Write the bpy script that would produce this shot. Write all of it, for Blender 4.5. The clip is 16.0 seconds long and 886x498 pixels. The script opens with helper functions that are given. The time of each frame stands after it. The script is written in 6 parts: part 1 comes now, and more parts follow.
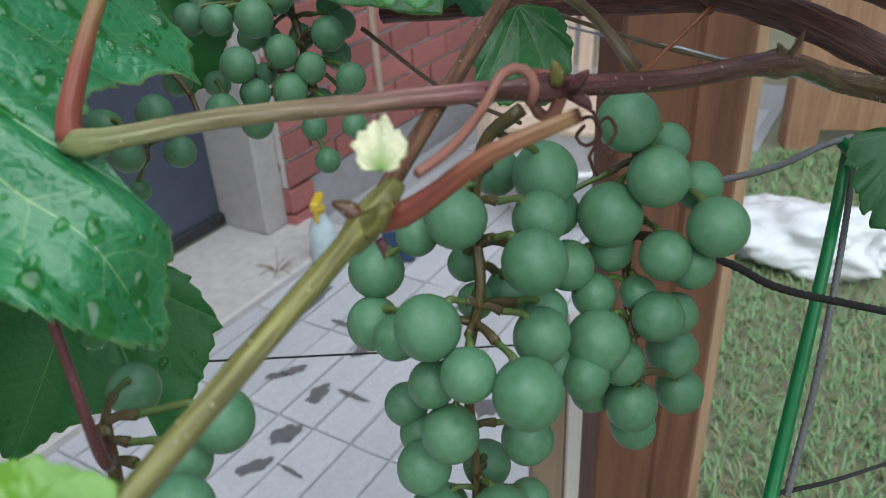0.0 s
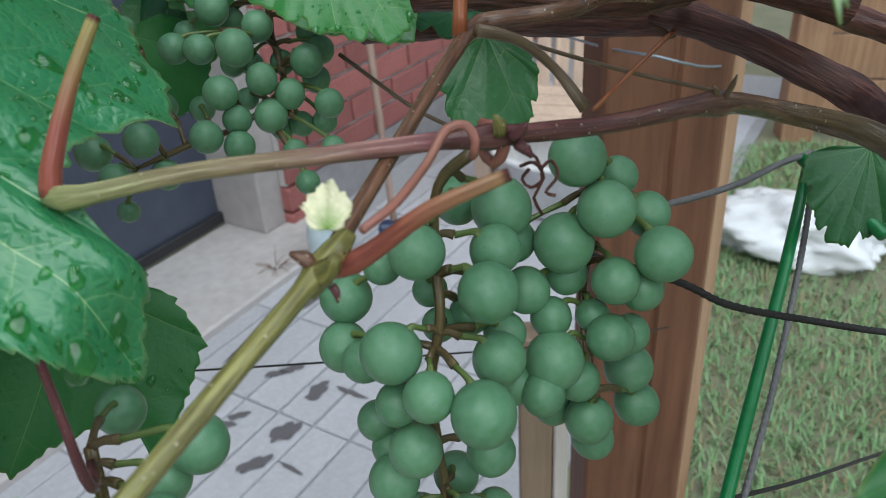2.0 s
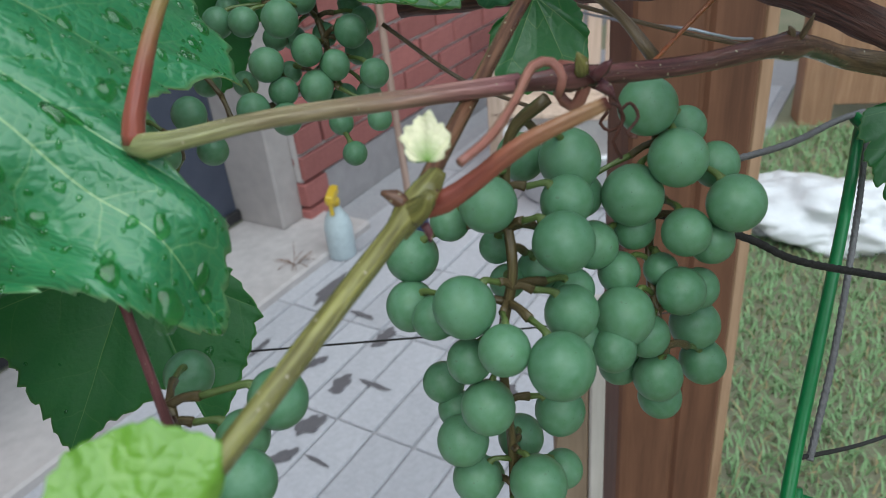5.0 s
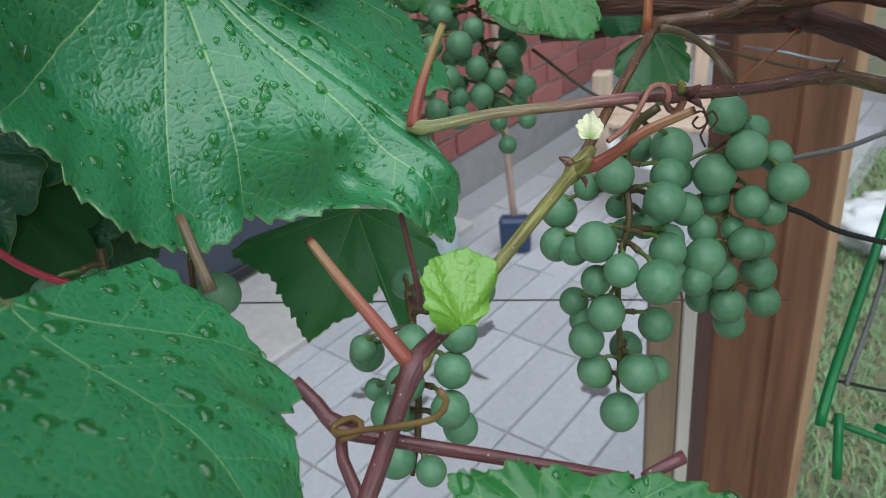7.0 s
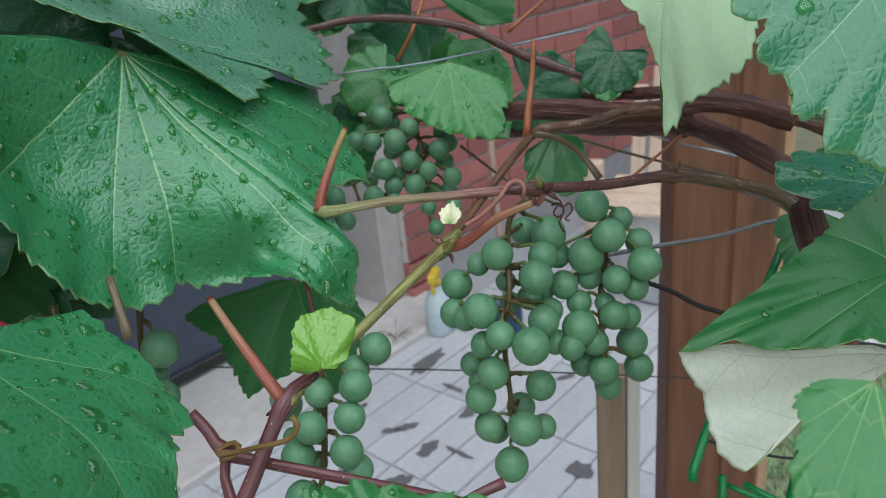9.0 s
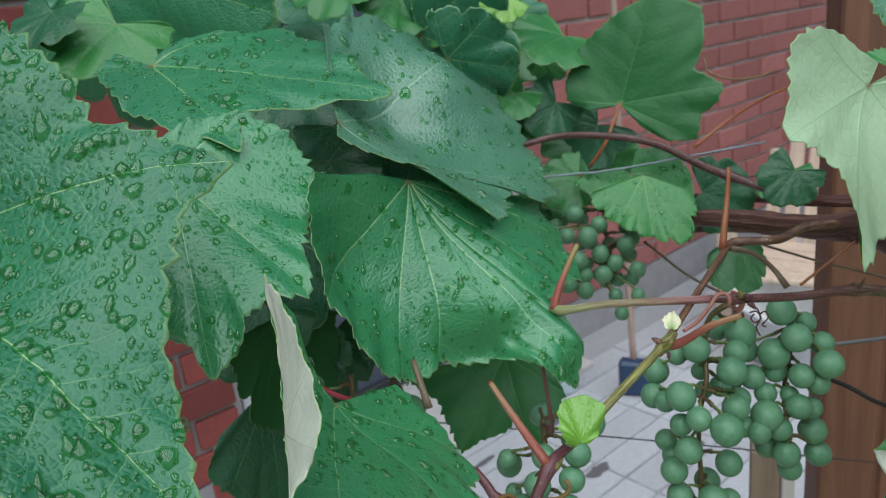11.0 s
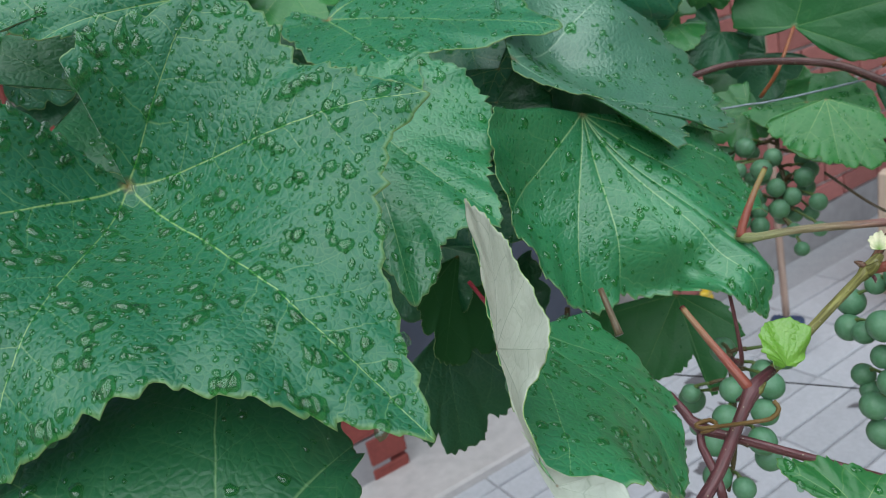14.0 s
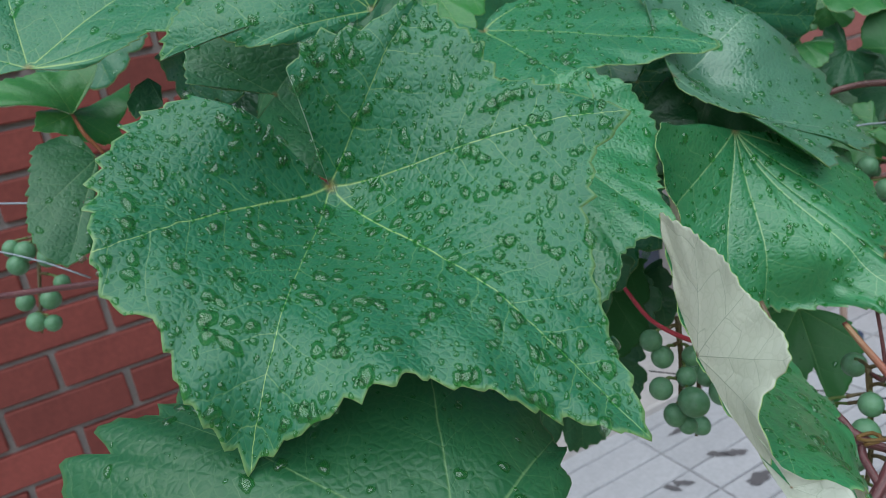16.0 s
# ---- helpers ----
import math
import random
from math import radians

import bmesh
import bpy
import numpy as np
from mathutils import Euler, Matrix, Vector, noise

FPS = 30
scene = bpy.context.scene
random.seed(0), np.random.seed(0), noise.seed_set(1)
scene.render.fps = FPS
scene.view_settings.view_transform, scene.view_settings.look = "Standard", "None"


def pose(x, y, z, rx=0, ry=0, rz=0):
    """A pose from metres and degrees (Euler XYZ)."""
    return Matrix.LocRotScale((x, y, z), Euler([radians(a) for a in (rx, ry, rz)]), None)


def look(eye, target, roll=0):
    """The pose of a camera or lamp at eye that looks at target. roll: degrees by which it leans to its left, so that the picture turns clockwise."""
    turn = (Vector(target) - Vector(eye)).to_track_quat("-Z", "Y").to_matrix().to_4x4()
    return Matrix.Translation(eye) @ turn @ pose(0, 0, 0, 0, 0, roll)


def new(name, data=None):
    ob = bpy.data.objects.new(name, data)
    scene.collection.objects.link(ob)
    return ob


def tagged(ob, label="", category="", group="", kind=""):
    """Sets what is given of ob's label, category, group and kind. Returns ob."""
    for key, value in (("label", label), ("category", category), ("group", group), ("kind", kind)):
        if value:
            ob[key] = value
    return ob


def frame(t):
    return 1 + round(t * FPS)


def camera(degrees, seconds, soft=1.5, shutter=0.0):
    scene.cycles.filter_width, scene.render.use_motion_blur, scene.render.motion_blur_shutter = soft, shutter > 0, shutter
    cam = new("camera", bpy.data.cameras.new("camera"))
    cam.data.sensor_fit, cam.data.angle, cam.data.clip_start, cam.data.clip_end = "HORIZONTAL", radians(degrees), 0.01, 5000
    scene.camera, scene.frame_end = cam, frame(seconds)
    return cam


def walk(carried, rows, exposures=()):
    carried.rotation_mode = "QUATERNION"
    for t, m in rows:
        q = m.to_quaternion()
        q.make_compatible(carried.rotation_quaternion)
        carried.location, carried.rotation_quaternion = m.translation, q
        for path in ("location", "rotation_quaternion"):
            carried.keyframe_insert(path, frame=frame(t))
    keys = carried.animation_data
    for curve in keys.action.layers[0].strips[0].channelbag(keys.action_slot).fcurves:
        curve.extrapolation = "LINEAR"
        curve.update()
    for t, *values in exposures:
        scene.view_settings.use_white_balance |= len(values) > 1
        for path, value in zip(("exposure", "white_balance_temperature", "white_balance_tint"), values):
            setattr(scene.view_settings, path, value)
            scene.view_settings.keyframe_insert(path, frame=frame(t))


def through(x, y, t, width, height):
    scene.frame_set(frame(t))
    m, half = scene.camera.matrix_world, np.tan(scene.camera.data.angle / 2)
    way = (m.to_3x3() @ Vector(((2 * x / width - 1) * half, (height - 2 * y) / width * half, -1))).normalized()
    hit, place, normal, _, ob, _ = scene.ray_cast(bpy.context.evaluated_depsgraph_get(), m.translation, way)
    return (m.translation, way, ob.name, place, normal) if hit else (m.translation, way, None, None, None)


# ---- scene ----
cam = camera(61.6, 16.0, soft=0.8)
PATH = [
    (0, (0.0254, -0.0075, 0.9453), (-0.1009, 1.7353, -0.0278), -3.35),
    (0.5, (0.0319, 0.0060, 0.9451), (-0.0966, 1.7558, -0.0151), -3.34),
    (1, (0.0292, 0.0030, 0.9544), (-0.0906, 1.7552, -0.0023), -3.03),
    (1.5, (0.0323, -0.0040, 0.9600), (-0.0900, 1.7409, -0.0097), -3.32),
    (2, (0.0360, -0.0134, 0.9587), (-0.0935, 1.7199, -0.0307), -4.06),
    (2.5, (0.0305, -0.0168, 0.9624), (-0.1139, 1.7012, -0.0513), -5.51),
    (3, (0.0267, -0.0134, 0.9612), (-0.1405, 1.7063, -0.0461), -6.32),
    (3.5, (0.0244, -0.0117, 0.9663), (-0.1562, 1.7363, 0.0114), -6.68),
    (3.7, (0.0267, -0.0117, 0.9527), (-0.1611, 1.7471, 0.0191), -6.58),
    (5.8, (0.0186, -0.0349, 0.9496), (-0.1333, 1.6752, -0.0763), -5.65),
    (6, (0.0188, -0.0495, 0.9515), (-0.1751, 1.6809, -0.0326), -5.87),
    (6.5, (0.0264, -0.0750, 0.9608), (-0.2336, 1.6411, -0.0329), -5.88),
    (7, (0.0120, -0.1138, 0.9821), (-0.3975, 1.5954, 0.0277), -6.92),
    (7.5, (0.0296, -0.1317, 0.9932), (-0.4136, 1.5828, 0.0637), -6.52),
    (8, (0.0559, -0.1229, 0.9842), (-0.3724, 1.6274, 0.1164), -5.73),
    (8.2, (0.0677, -0.1257, 0.9832), (-0.3572, 1.6347, 0.1342), -5.97),
    (10.3, (0.0508, -0.1952, 1.0387), (-0.4092, 1.6437, 0.4011), -5.17),
    (10.5, (0.0478, -0.2005, 1.0440), (-0.4637, 1.6204, 0.3940), -4.94),
    (11, (0.0333, -0.2212, 1.0461), (-0.6858, 1.5451, 0.4437), -6.43),
    (11.5, (0.0235, -0.2379, 1.0535), (-0.8807, 1.4491, 0.4735), -7.98),
    (12, (0.0199, -0.2454, 1.0581), (-0.9842, 1.3913, 0.4986), -9.79),
    (12.5, (0.0065, -0.2592, 1.0626), (-1.0985, 1.3177, 0.5220), -11.68),
    (13, (0.0058, -0.2579, 1.0632), (-1.1194, 1.3032, 0.5184), -12.71),
    (13.5, (0.0001, -0.2502, 1.0498), (-1.1157, 1.3091, 0.4811), -12.86),
    (14, (0.0120, -0.2400, 1.0354), (-1.0103, 1.3597, 0.4064), -11.82),
    (14.5, (0.0127, -0.2446, 1.0365), (-0.9917, 1.3599, 0.3910), -11.39),
    (15, (-0.0012, -0.2603, 1.0417), (-1.0059, 1.3440, 0.3960), -10.93),
    (15.5, (-0.0086, -0.2704, 1.0451), (-1.0607, 1.3059, 0.4060), -10.76),
    (16, (-0.0304, -0.2832, 1.0557), (-1.1274, 1.2682, 0.4313), -10.18),
]
walk(cam, [(t, look(eye, target, roll)) for t, eye, target, roll in PATH])
cam.data.dof.use_dof = True
cam.data.dof.focus_distance = 0.24
cam.data.dof.aperture_fstop = 26.0

# ---- light ----
world = bpy.data.worlds.new("sky")
scene.world = world
world.use_nodes = True
wn = world.node_tree.nodes
sky = wn.new("ShaderNodeTexSky")
sky.sky_type = "NISHITA"
sky.sun_disc = False
sky.sun_elevation = radians(55)
sky.sun_rotation = radians(200)
sky.air_density, sky.dust_density, sky.ozone_density = 1.0, 1.5, 1.0
world.node_tree.links.new(sky.outputs["Color"], wn["Background"].inputs["Color"])
wn["Background"].inputs["Strength"].default_value = 0.075

sun = new("sun", bpy.data.lights.new("sun", "SUN"))
sun.data.energy = 3.2
sun.data.angle = radians(88)
sun.data.color = (0.86, 0.97, 0.98)
sun.matrix_world = look((0.8, -1.5, 3.0), (0, 0, 0))
scene.view_settings.exposure = 0.09


# ---- materials ----
def material(name):
    m = bpy.data.materials.new(name)
    m.use_nodes = True
    return m, m.node_tree.nodes, m.node_tree.links, m.node_tree.nodes["Principled BSDF"]


def ramp(nodes, *stops):
    r = nodes.new("ShaderNodeValToRGB")
    while len(r.color_ramp.elements) < len(stops):
        r.color_ramp.elements.new(0.5)
    for e, (pos, col) in zip(r.color_ramp.elements, stops):
        e.position, e.color = pos, (*col, 1)
    return r


def tex(nodes, links, kind, scale, coord, detail=4.0, rough=0.55):
    n = nodes.new("ShaderNodeTexNoise" if kind == "noise" else "ShaderNodeTexVoronoi")
    n.inputs["Scale"].default_value = scale
    if kind == "noise":
        n.inputs["Detail"].default_value, n.inputs["Roughness"].default_value = detail, rough
    else:
        n.feature = kind
    links.new(coord, n.inputs["Vector"])
    return n


def mix(nodes, links, fac, a, b, mode="MIX"):
    n = nodes.new("ShaderNodeMix")
    n.data_type, n.blend_type = "RGBA", mode
    for sock, v in ((n.inputs[0], fac), (n.inputs[6], a), (n.inputs[7], b)):
        if isinstance(v, bpy.types.NodeSocket):
            links.new(v, sock)
        elif isinstance(v, tuple):
            sock.default_value = (*v, 1)
        else:
            sock.default_value = v
    return n.outputs[2]


def bump(nodes, links, height, strength, distance, normal=None):
    b = nodes.new("ShaderNodeBump")
    b.inputs["Strength"].default_value, b.inputs["Distance"].default_value = strength, distance
    links.new(height, b.inputs["Height"])
    if normal:
        links.new(normal, b.inputs["Normal"])
    return b.outputs["Normal"]


def plain(name, dark, light, scale=20.0, rough=0.6, metal=0.0, depth=0.001, fine=4.0, spec=0.5, island=0.0):
    """A surface with stains at one scale and grain at a finer one."""
    m, n, k, p = material(name)
    co = n.new("ShaderNodeTexCoord").outputs["Object"]
    a = tex(n, k, "noise", scale, co, 5)
    b = tex(n, k, "noise", scale * fine, co, 3)
    c = mix(n, k, a.outputs[0], dark, light)
    c = mix(n, k, 0.35, c, mix(n, k, b.outputs[0], tuple(0.5 * v for v in dark), tuple(min(1, 1.3 * v) for v in light)))
    if island:
        info = n.new("ShaderNodeObjectInfo")
        r = ramp(n, (0, (1 - island,) * 3), (1, (1 + island,) * 3))
        k.new(info.outputs["Random"], r.inputs[0])
        c = mix(n, k, 1.0, c, r.outputs[0], "MULTIPLY")
    k.new(c, p.inputs["Base Color"])
    p.inputs["Roughness"].default_value, p.inputs["Metallic"].default_value = rough, metal
    p.inputs["Specular IOR Level"].default_value = spec
    k.new(bump(n, k, b.outputs[0], 0.5, depth), p.inputs["Normal"])
    return m


def leaf_material(name, blade, pale, vein, rough, cell=0.0042, relief=0.0005, gloss=0.5, through=0.12, strong=1.0, net_bump=0.07, crack=0.06, wet=0.0, heart=None):
    """Leaf skin: thin light main veins, side veins in pairs, a fine net between puckered cells, mottled blade.
    The mesh gives "lie" = (lobe count round the stalk, distance from the stalk, angle from lobe to lobe) and "rim" = share of the way to the rim."""
    m, n, k, p = material(name)

    def calc(op, a, b=0.0, c=0.0, clamp=False):
        nd = n.new("ShaderNodeMath")
        nd.operation, nd.use_clamp = op, clamp
        for s, v in zip(nd.inputs, (a, b, c)):
            if isinstance(v, (int, float)):
                s.default_value = v
            else:
                k.new(v, s)
        return nd.outputs[0]

    uv = n.new("ShaderNodeUVMap")
    uv.uv_map = "flat"
    lie = n.new("ShaderNodeAttribute")
    lie.attribute_name = "lie"
    sep = n.new("ShaderNodeSeparateXYZ")
    k.new(lie.outputs["Vector"], sep.inputs[0])
    rim = n.new("ShaderNodeAttribute")
    rim.attribute_name = "rim"
    wob = tex(n, k, "noise", 55, uv.outputs[0], 3)
    ph = calc("MULTIPLY_ADD", calc("SUBTRACT", wob.outputs[0], 0.5), 0.05, sep.outputs[0])
    off = calc("ABSOLUTE", calc("SUBTRACT", calc("FRACT", calc("ADD", ph, 0.5)), 0.5))
    across = calc("MULTIPLY", calc("MULTIPLY", off, sep.outputs[2]), sep.outputs[1])
    big_leaf = n.new("ShaderNodeAttribute")
    big_leaf.attribute_name = "span"
    width = calc("MULTIPLY", calc("MULTIPLY_ADD", rim.outputs["Fac"], -0.0048, 0.0062), big_leaf.outputs["Fac"])
    main = calc("SUBTRACT", 1.0, calc("SMOOTH_MIN", calc("DIVIDE", across, width), 1.0, 0.3), clamp=True)
    # side veins leave the main ones at a slant
    lag = calc("MULTIPLY_ADD", across, -0.75, sep.outputs[1])
    lag = calc("MULTIPLY_ADD", calc("SUBTRACT", wob.outputs[0], 0.5), 0.006, lag)
    st = calc("DIVIDE", lag, 0.0150)
    sd = calc("MULTIPLY", calc("ABSOLUTE", calc("SUBTRACT", calc("FRACT", st), 0.5)), 0.0150)
    side = calc("MULTIPLY", calc("SUBTRACT", 1.0, calc("DIVIDE", sd, 0.00036), clamp=True), calc("MULTIPLY_ADD", across, -18.0, 0.62 * strong, clamp=True))
    warp = tex(n, k, "noise", 1 / (cell * 2.2), uv.outputs[0], 2)
    add = n.new("ShaderNodeVectorMath")
    add.operation = "MULTIPLY_ADD"
    add.inputs[1].default_value = (cell * 0.9,) * 3
    k.new(warp.outputs["Color"], add.inputs[0])
    k.new(uv.outputs[0], add.inputs[2])
    net = tex(n, k, "DISTANCE_TO_EDGE", 1 / cell, add.outputs[0])
    edge = ramp(n, (0.0, (0, 0, 0)), (0.32, (1, 1, 1)))
    edge.color_ramp.interpolation = "EASE"
    k.new(net.outputs["Distance"], edge.inputs[0])
    threads = ramp(n, (0.02, (1, 1, 1)), (0.09, (0, 0, 0)))
    k.new(net.outputs["Distance"], threads.inputs[0])
    fine = tex(n, k, "noise", 620, uv.outputs[0], 3)
    big = tex(n, k, "noise", 28, uv.outputs[0], 4)
    c = mix(n, k, big.outputs[0], blade, pale)
    c = mix(n, k, calc("MULTIPLY", threads.outputs[0], crack), c, tuple(0.55 * a + 0.45 * b for a, b in zip(pale, vein)))
    # tone of each leaf, which also puts some shade and light into the colour
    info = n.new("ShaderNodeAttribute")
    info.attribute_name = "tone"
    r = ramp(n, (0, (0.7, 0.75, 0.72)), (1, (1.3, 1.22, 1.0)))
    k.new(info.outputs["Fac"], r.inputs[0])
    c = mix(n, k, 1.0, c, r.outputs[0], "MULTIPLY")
    c = mix(n, k, calc("MULTIPLY", side, 0.5), c, vein)
    c = mix(n, k, calc("MULTIPLY", main, 0.85), c, vein)
    c = mix(n, k, calc("MULTIPLY", calc("SUBTRACT", 1.0, calc("DIVIDE", sep.outputs[1], calc("MULTIPLY", big_leaf.outputs["Fac"], 0.035)), clamp=True), 0.8), c, (0.22, 0.09, 0.035))
    if heart:
        c = mix(n, k, calc("MULTIPLY_ADD", rim.outputs["Fac"], -1.5, 1.05, clamp=True), c, heart)
    # the paler margin
    c = mix(n, k, calc("MULTIPLY", calc("MULTIPLY_ADD", rim.outputs["Fac"], 55.0, -54.0, clamp=True), 0.42), c, vein)
    k.new(c, p.inputs["Base Color"])
    rr = n.new("ShaderNodeMapRange")
    rr.inputs["To Min"].default_value, rr.inputs["To Max"].default_value = rough - 0.1, rough + 0.12
    k.new(big.outputs[0], rr.inputs["Value"])
    k.new(rr.outputs[0], p.inputs["Roughness"])
    p.inputs["Specular IOR Level"].default_value = gloss
    p.inputs["Coat Weight"].default_value = wet
    p.inputs["Coat Roughness"].default_value = 0.16
    p.inputs["Coat IOR"].default_value = 1.55
    hills = calc("MULTIPLY", calc("DIVIDE", calc("MINIMUM", across, sd), 0.0055, clamp=True), 1.0)
    nb = bump(n, k, hills, 0.22, 0.0010)
    nb = bump(n, k, edge.outputs[0], net_bump, relief, nb)
    nb = bump(n, k, fine.outputs[0], 0.7, 0.00025, nb)
    k.new(nb, p.inputs["Normal"])
    k.new(nb, p.inputs["Coat Normal"])
    t = n.new("ShaderNodeBsdfTranslucent")
    k.new(mix(n, k, 0.5, c, (0.20, 0.5, 0.05)), t.inputs["Color"])
    s = n.new("ShaderNodeMixShader")
    s.inputs[0].default_value = through
    k.new(p.outputs[0], s.inputs[1])
    k.new(t.outputs[0], s.inputs[2])
    k.new(s.outputs[0], n["Material Output"].inputs["Surface"])
    return m


LEAF = leaf_material("leaf_green", (0.014, 0.132, 0.070), (0.034, 0.215, 0.118), (0.42, 0.60, 0.20), 0.30, cell=0.0029, relief=0.0006, gloss=0.5, net_bump=0.25, crack=0.12, wet=0.07)
# darker leaf copy: shade inside the vine is put into its colour
LEAF_SHADE = leaf_material("leaf_shade_dark", (0.016, 0.115, 0.050), (0.034, 0.185, 0.080), (0.18, 0.34, 0.14), 0.36, cell=0.0036, relief=0.0006, gloss=0.5, through=0.2, net_bump=0.24, crack=0.18, wet=0.05)
LEAF_DEEP = leaf_material("leaf_deep_green", (0.015, 0.158, 0.070), (0.038, 0.250, 0.115), (0.36, 0.56, 0.24), 0.30, gloss=0.8, cell=0.0029, relief=0.0006, net_bump=0.22, crack=0.12, wet=0.14)
# greyed blue-green base: reflected sky is put into the colour
LEAF_SHEEN = leaf_material("leaf_sky_sheen", (0.042, 0.160, 0.105), (0.080, 0.240, 0.165), (0.30, 0.46, 0.30), 0.36, gloss=1.0, cell=0.0029, relief=0.0006, net_bump=0.27, crack=0.15, wet=0.40)
LEAF_YOUNG = leaf_material("leaf_young", (0.022, 0.165, 0.042), (0.052, 0.255, 0.078), (0.30, 0.48, 0.14), 0.34, through=0.2, gloss=0.6, net_bump=0.16, crack=0.10, wet=0.08)
LEAF_MID = leaf_material("leaf_mid_green", (0.014, 0.135, 0.032), (0.032, 0.205, 0.054), (0.18, 0.36, 0.10), 0.4, through=0.2, strong=0.7)
LEAF_LIME = leaf_material("leaf_lime", (0.12, 0.38, 0.03), (0.30, 0.54, 0.10), (0.14, 0.42, 0.03), 0.26, gloss=0.8, through=0.3, strong=1.6, wet=0.35, net_bump=0.3, crack=0.25, cell=0.0022)
LEAF_UNDER = leaf_material("leaf_underside", (0.58, 0.62, 0.60), (0.72, 0.75, 0.735), (0.30, 0.36, 0.26), 0.75, relief=0.0003, gloss=0.15, through=0.2, strong=1.6, net_bump=0.2, crack=0.35)
LEAF_PALE = leaf_material("leaf_underside_pale_green", (0.36, 0.53, 0.38), (0.52, 0.68, 0.52), (0.20, 0.38, 0.18), 0.7, gloss=0.2, through=0.2, strong=1.4, net_bump=0.2, crack=0.4)
LEAF_BUD = leaf_material("bud_leaf_underside", (0.50, 0.51, 0.42), (0.66, 0.66, 0.58), (0.34, 0.42, 0.20), 0.8, gloss=0.1, strong=2.6, through=0.04, crack=0.5, cell=0.0012, net_bump=0.3, heart=(0.17, 0.30, 0.07))
# dark underside for leaves in the vine, shade put into the colour
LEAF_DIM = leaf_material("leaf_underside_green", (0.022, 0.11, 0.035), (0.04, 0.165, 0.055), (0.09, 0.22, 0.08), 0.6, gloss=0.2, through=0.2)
RIM = plain("leaf_rim", (0.22, 0.36, 0.10), (0.36, 0.50, 0.20), 300, 0.5)


def cane_material(name, dark, light, streak=0.5, rough=0.32, spots=True, foot=None, turned=False, relief=0.0007):
    """Bark with streaks along the shoot and pale lenticels."""
    m, n, k, p = material(name)
    uv = n.new("ShaderNodeUVMap")
    uv.uv_map = "flat"
    mp = n.new("ShaderNodeMapping")
    mp.inputs["Scale"].default_value = (1.0, 0.08, 1.0)
    k.new(uv.outputs[0], mp.inputs["Vector"])
    st = tex(n, k, "noise", 900, mp.outputs[0], 4)
    bl = tex(n, k, "noise", 60, uv.outputs[0], 3)
    c = mix(n, k, bl.outputs[0], dark, light)
    if foot:
        way = n.new("ShaderNodeAttribute")
        way.attribute_name = "way"
        fr = ramp(n, (0.4, (1, 1, 1)), (0.85, (0, 0, 0))) if not turned else ramp(n, (0.3, (0, 0, 0)), (0.85, (1, 1, 1)))
        k.new(mix(n, k, 0.25, way.outputs["Color"], bl.outputs["Color"]), fr.inputs[0])
        c = mix(n, k, fr.outputs[0], c, foot)
        if not turned:
            cut = ramp(n, (0.955, (0, 0, 0)), (0.985, (1, 1, 1)))
            k.new(way.outputs["Color"], cut.inputs[0])
            c = mix(n, k, cut.outputs[0], c, (0.10, 0.028, 0.022))
    sr = ramp(n, (0.38, (0.42, 0.38, 0.38)), (0.62, (1.25, 1.25, 1.2)))
    k.new(st.outputs[0], sr.inputs[0])
    c = mix(n, k, streak, c, mix(n, k, 1.0, c, sr.outputs[0], "MULTIPLY"))
    if spots:
        vo = tex(n, k, "F1", 420, uv.outputs[0])
        vr = ramp(n, (0.07, (1, 1, 1)), (0.15, (0, 0, 0)))
        k.new(vo.outputs["Distance"], vr.inputs[0])
        c = mix(n, k, vr.outputs[0], c, (0.42, 0.36, 0.24))
    k.new(c, p.inputs["Base Color"])
    p.inputs["Roughness"].default_value = rough
    k.new(bump(n, k, st.outputs[0], 0.7, relief), p.inputs["Normal"])
    return m


CANE_GREEN = cane_material("cane_green", (0.135, 0.115, 0.032), (0.36, 0.345, 0.115), 0.75, 0.24)
CANE_BROWN = cane_material("cane_brown", (0.065, 0.024, 0.030), (0.165, 0.075, 0.066), 0.8, 0.25)
CANE_LEVEL = cane_material("cane_level", (0.085, 0.028, 0.034), (0.20, 0.085, 0.075), 0.8, 0.25, foot=(0.17, 0.125, 0.062), turned=True)
CANE_OLIVE = cane_material("cane_olive", (0.115, 0.048, 0.036), (0.235, 0.125, 0.070), 0.75, 0.24)
CANE_RED = cane_material("cane_red", (0.10, 0.028, 0.040), (0.20, 0.075, 0.075), 0.6)
PETIOLE = cane_material("petiole_red", (0.30, 0.055, 0.03), (0.40, 0.17, 0.06), 0.3, spots=False)
CRIMSON = cane_material("petiole_crimson", (0.34, 0.018, 0.040), (0.46, 0.05, 0.075), 0.3, spots=False)
STUB = cane_material("petiole_stub", (0.245, 0.200, 0.055), (0.37, 0.31, 0.10), 0.18, 0.26, spots=False, foot=(0.32, 0.085, 0.06))
STUB_TAN = cane_material("petiole_stub_tan", (0.30, 0.155, 0.075), (0.40, 0.24, 0.12), 0.18, 0.26, spots=False, foot=(0.32, 0.085, 0.06))
SHOOT = cane_material("level_shoot", (0.21, 0.245, 0.085), (0.37, 0.40, 0.18), 0.6, foot=(0.33, 0.135, 0.145), turned=True)
TWIG = cane_material("twig", (0.13, 0.09, 0.055), (0.22, 0.15, 0.09), 0.5, spots=False)
BARK = cane_material("old_bark", (0.040, 0.014, 0.011), (0.20, 0.075, 0.055), 1.0, 0.5, spots=False, relief=0.0022)
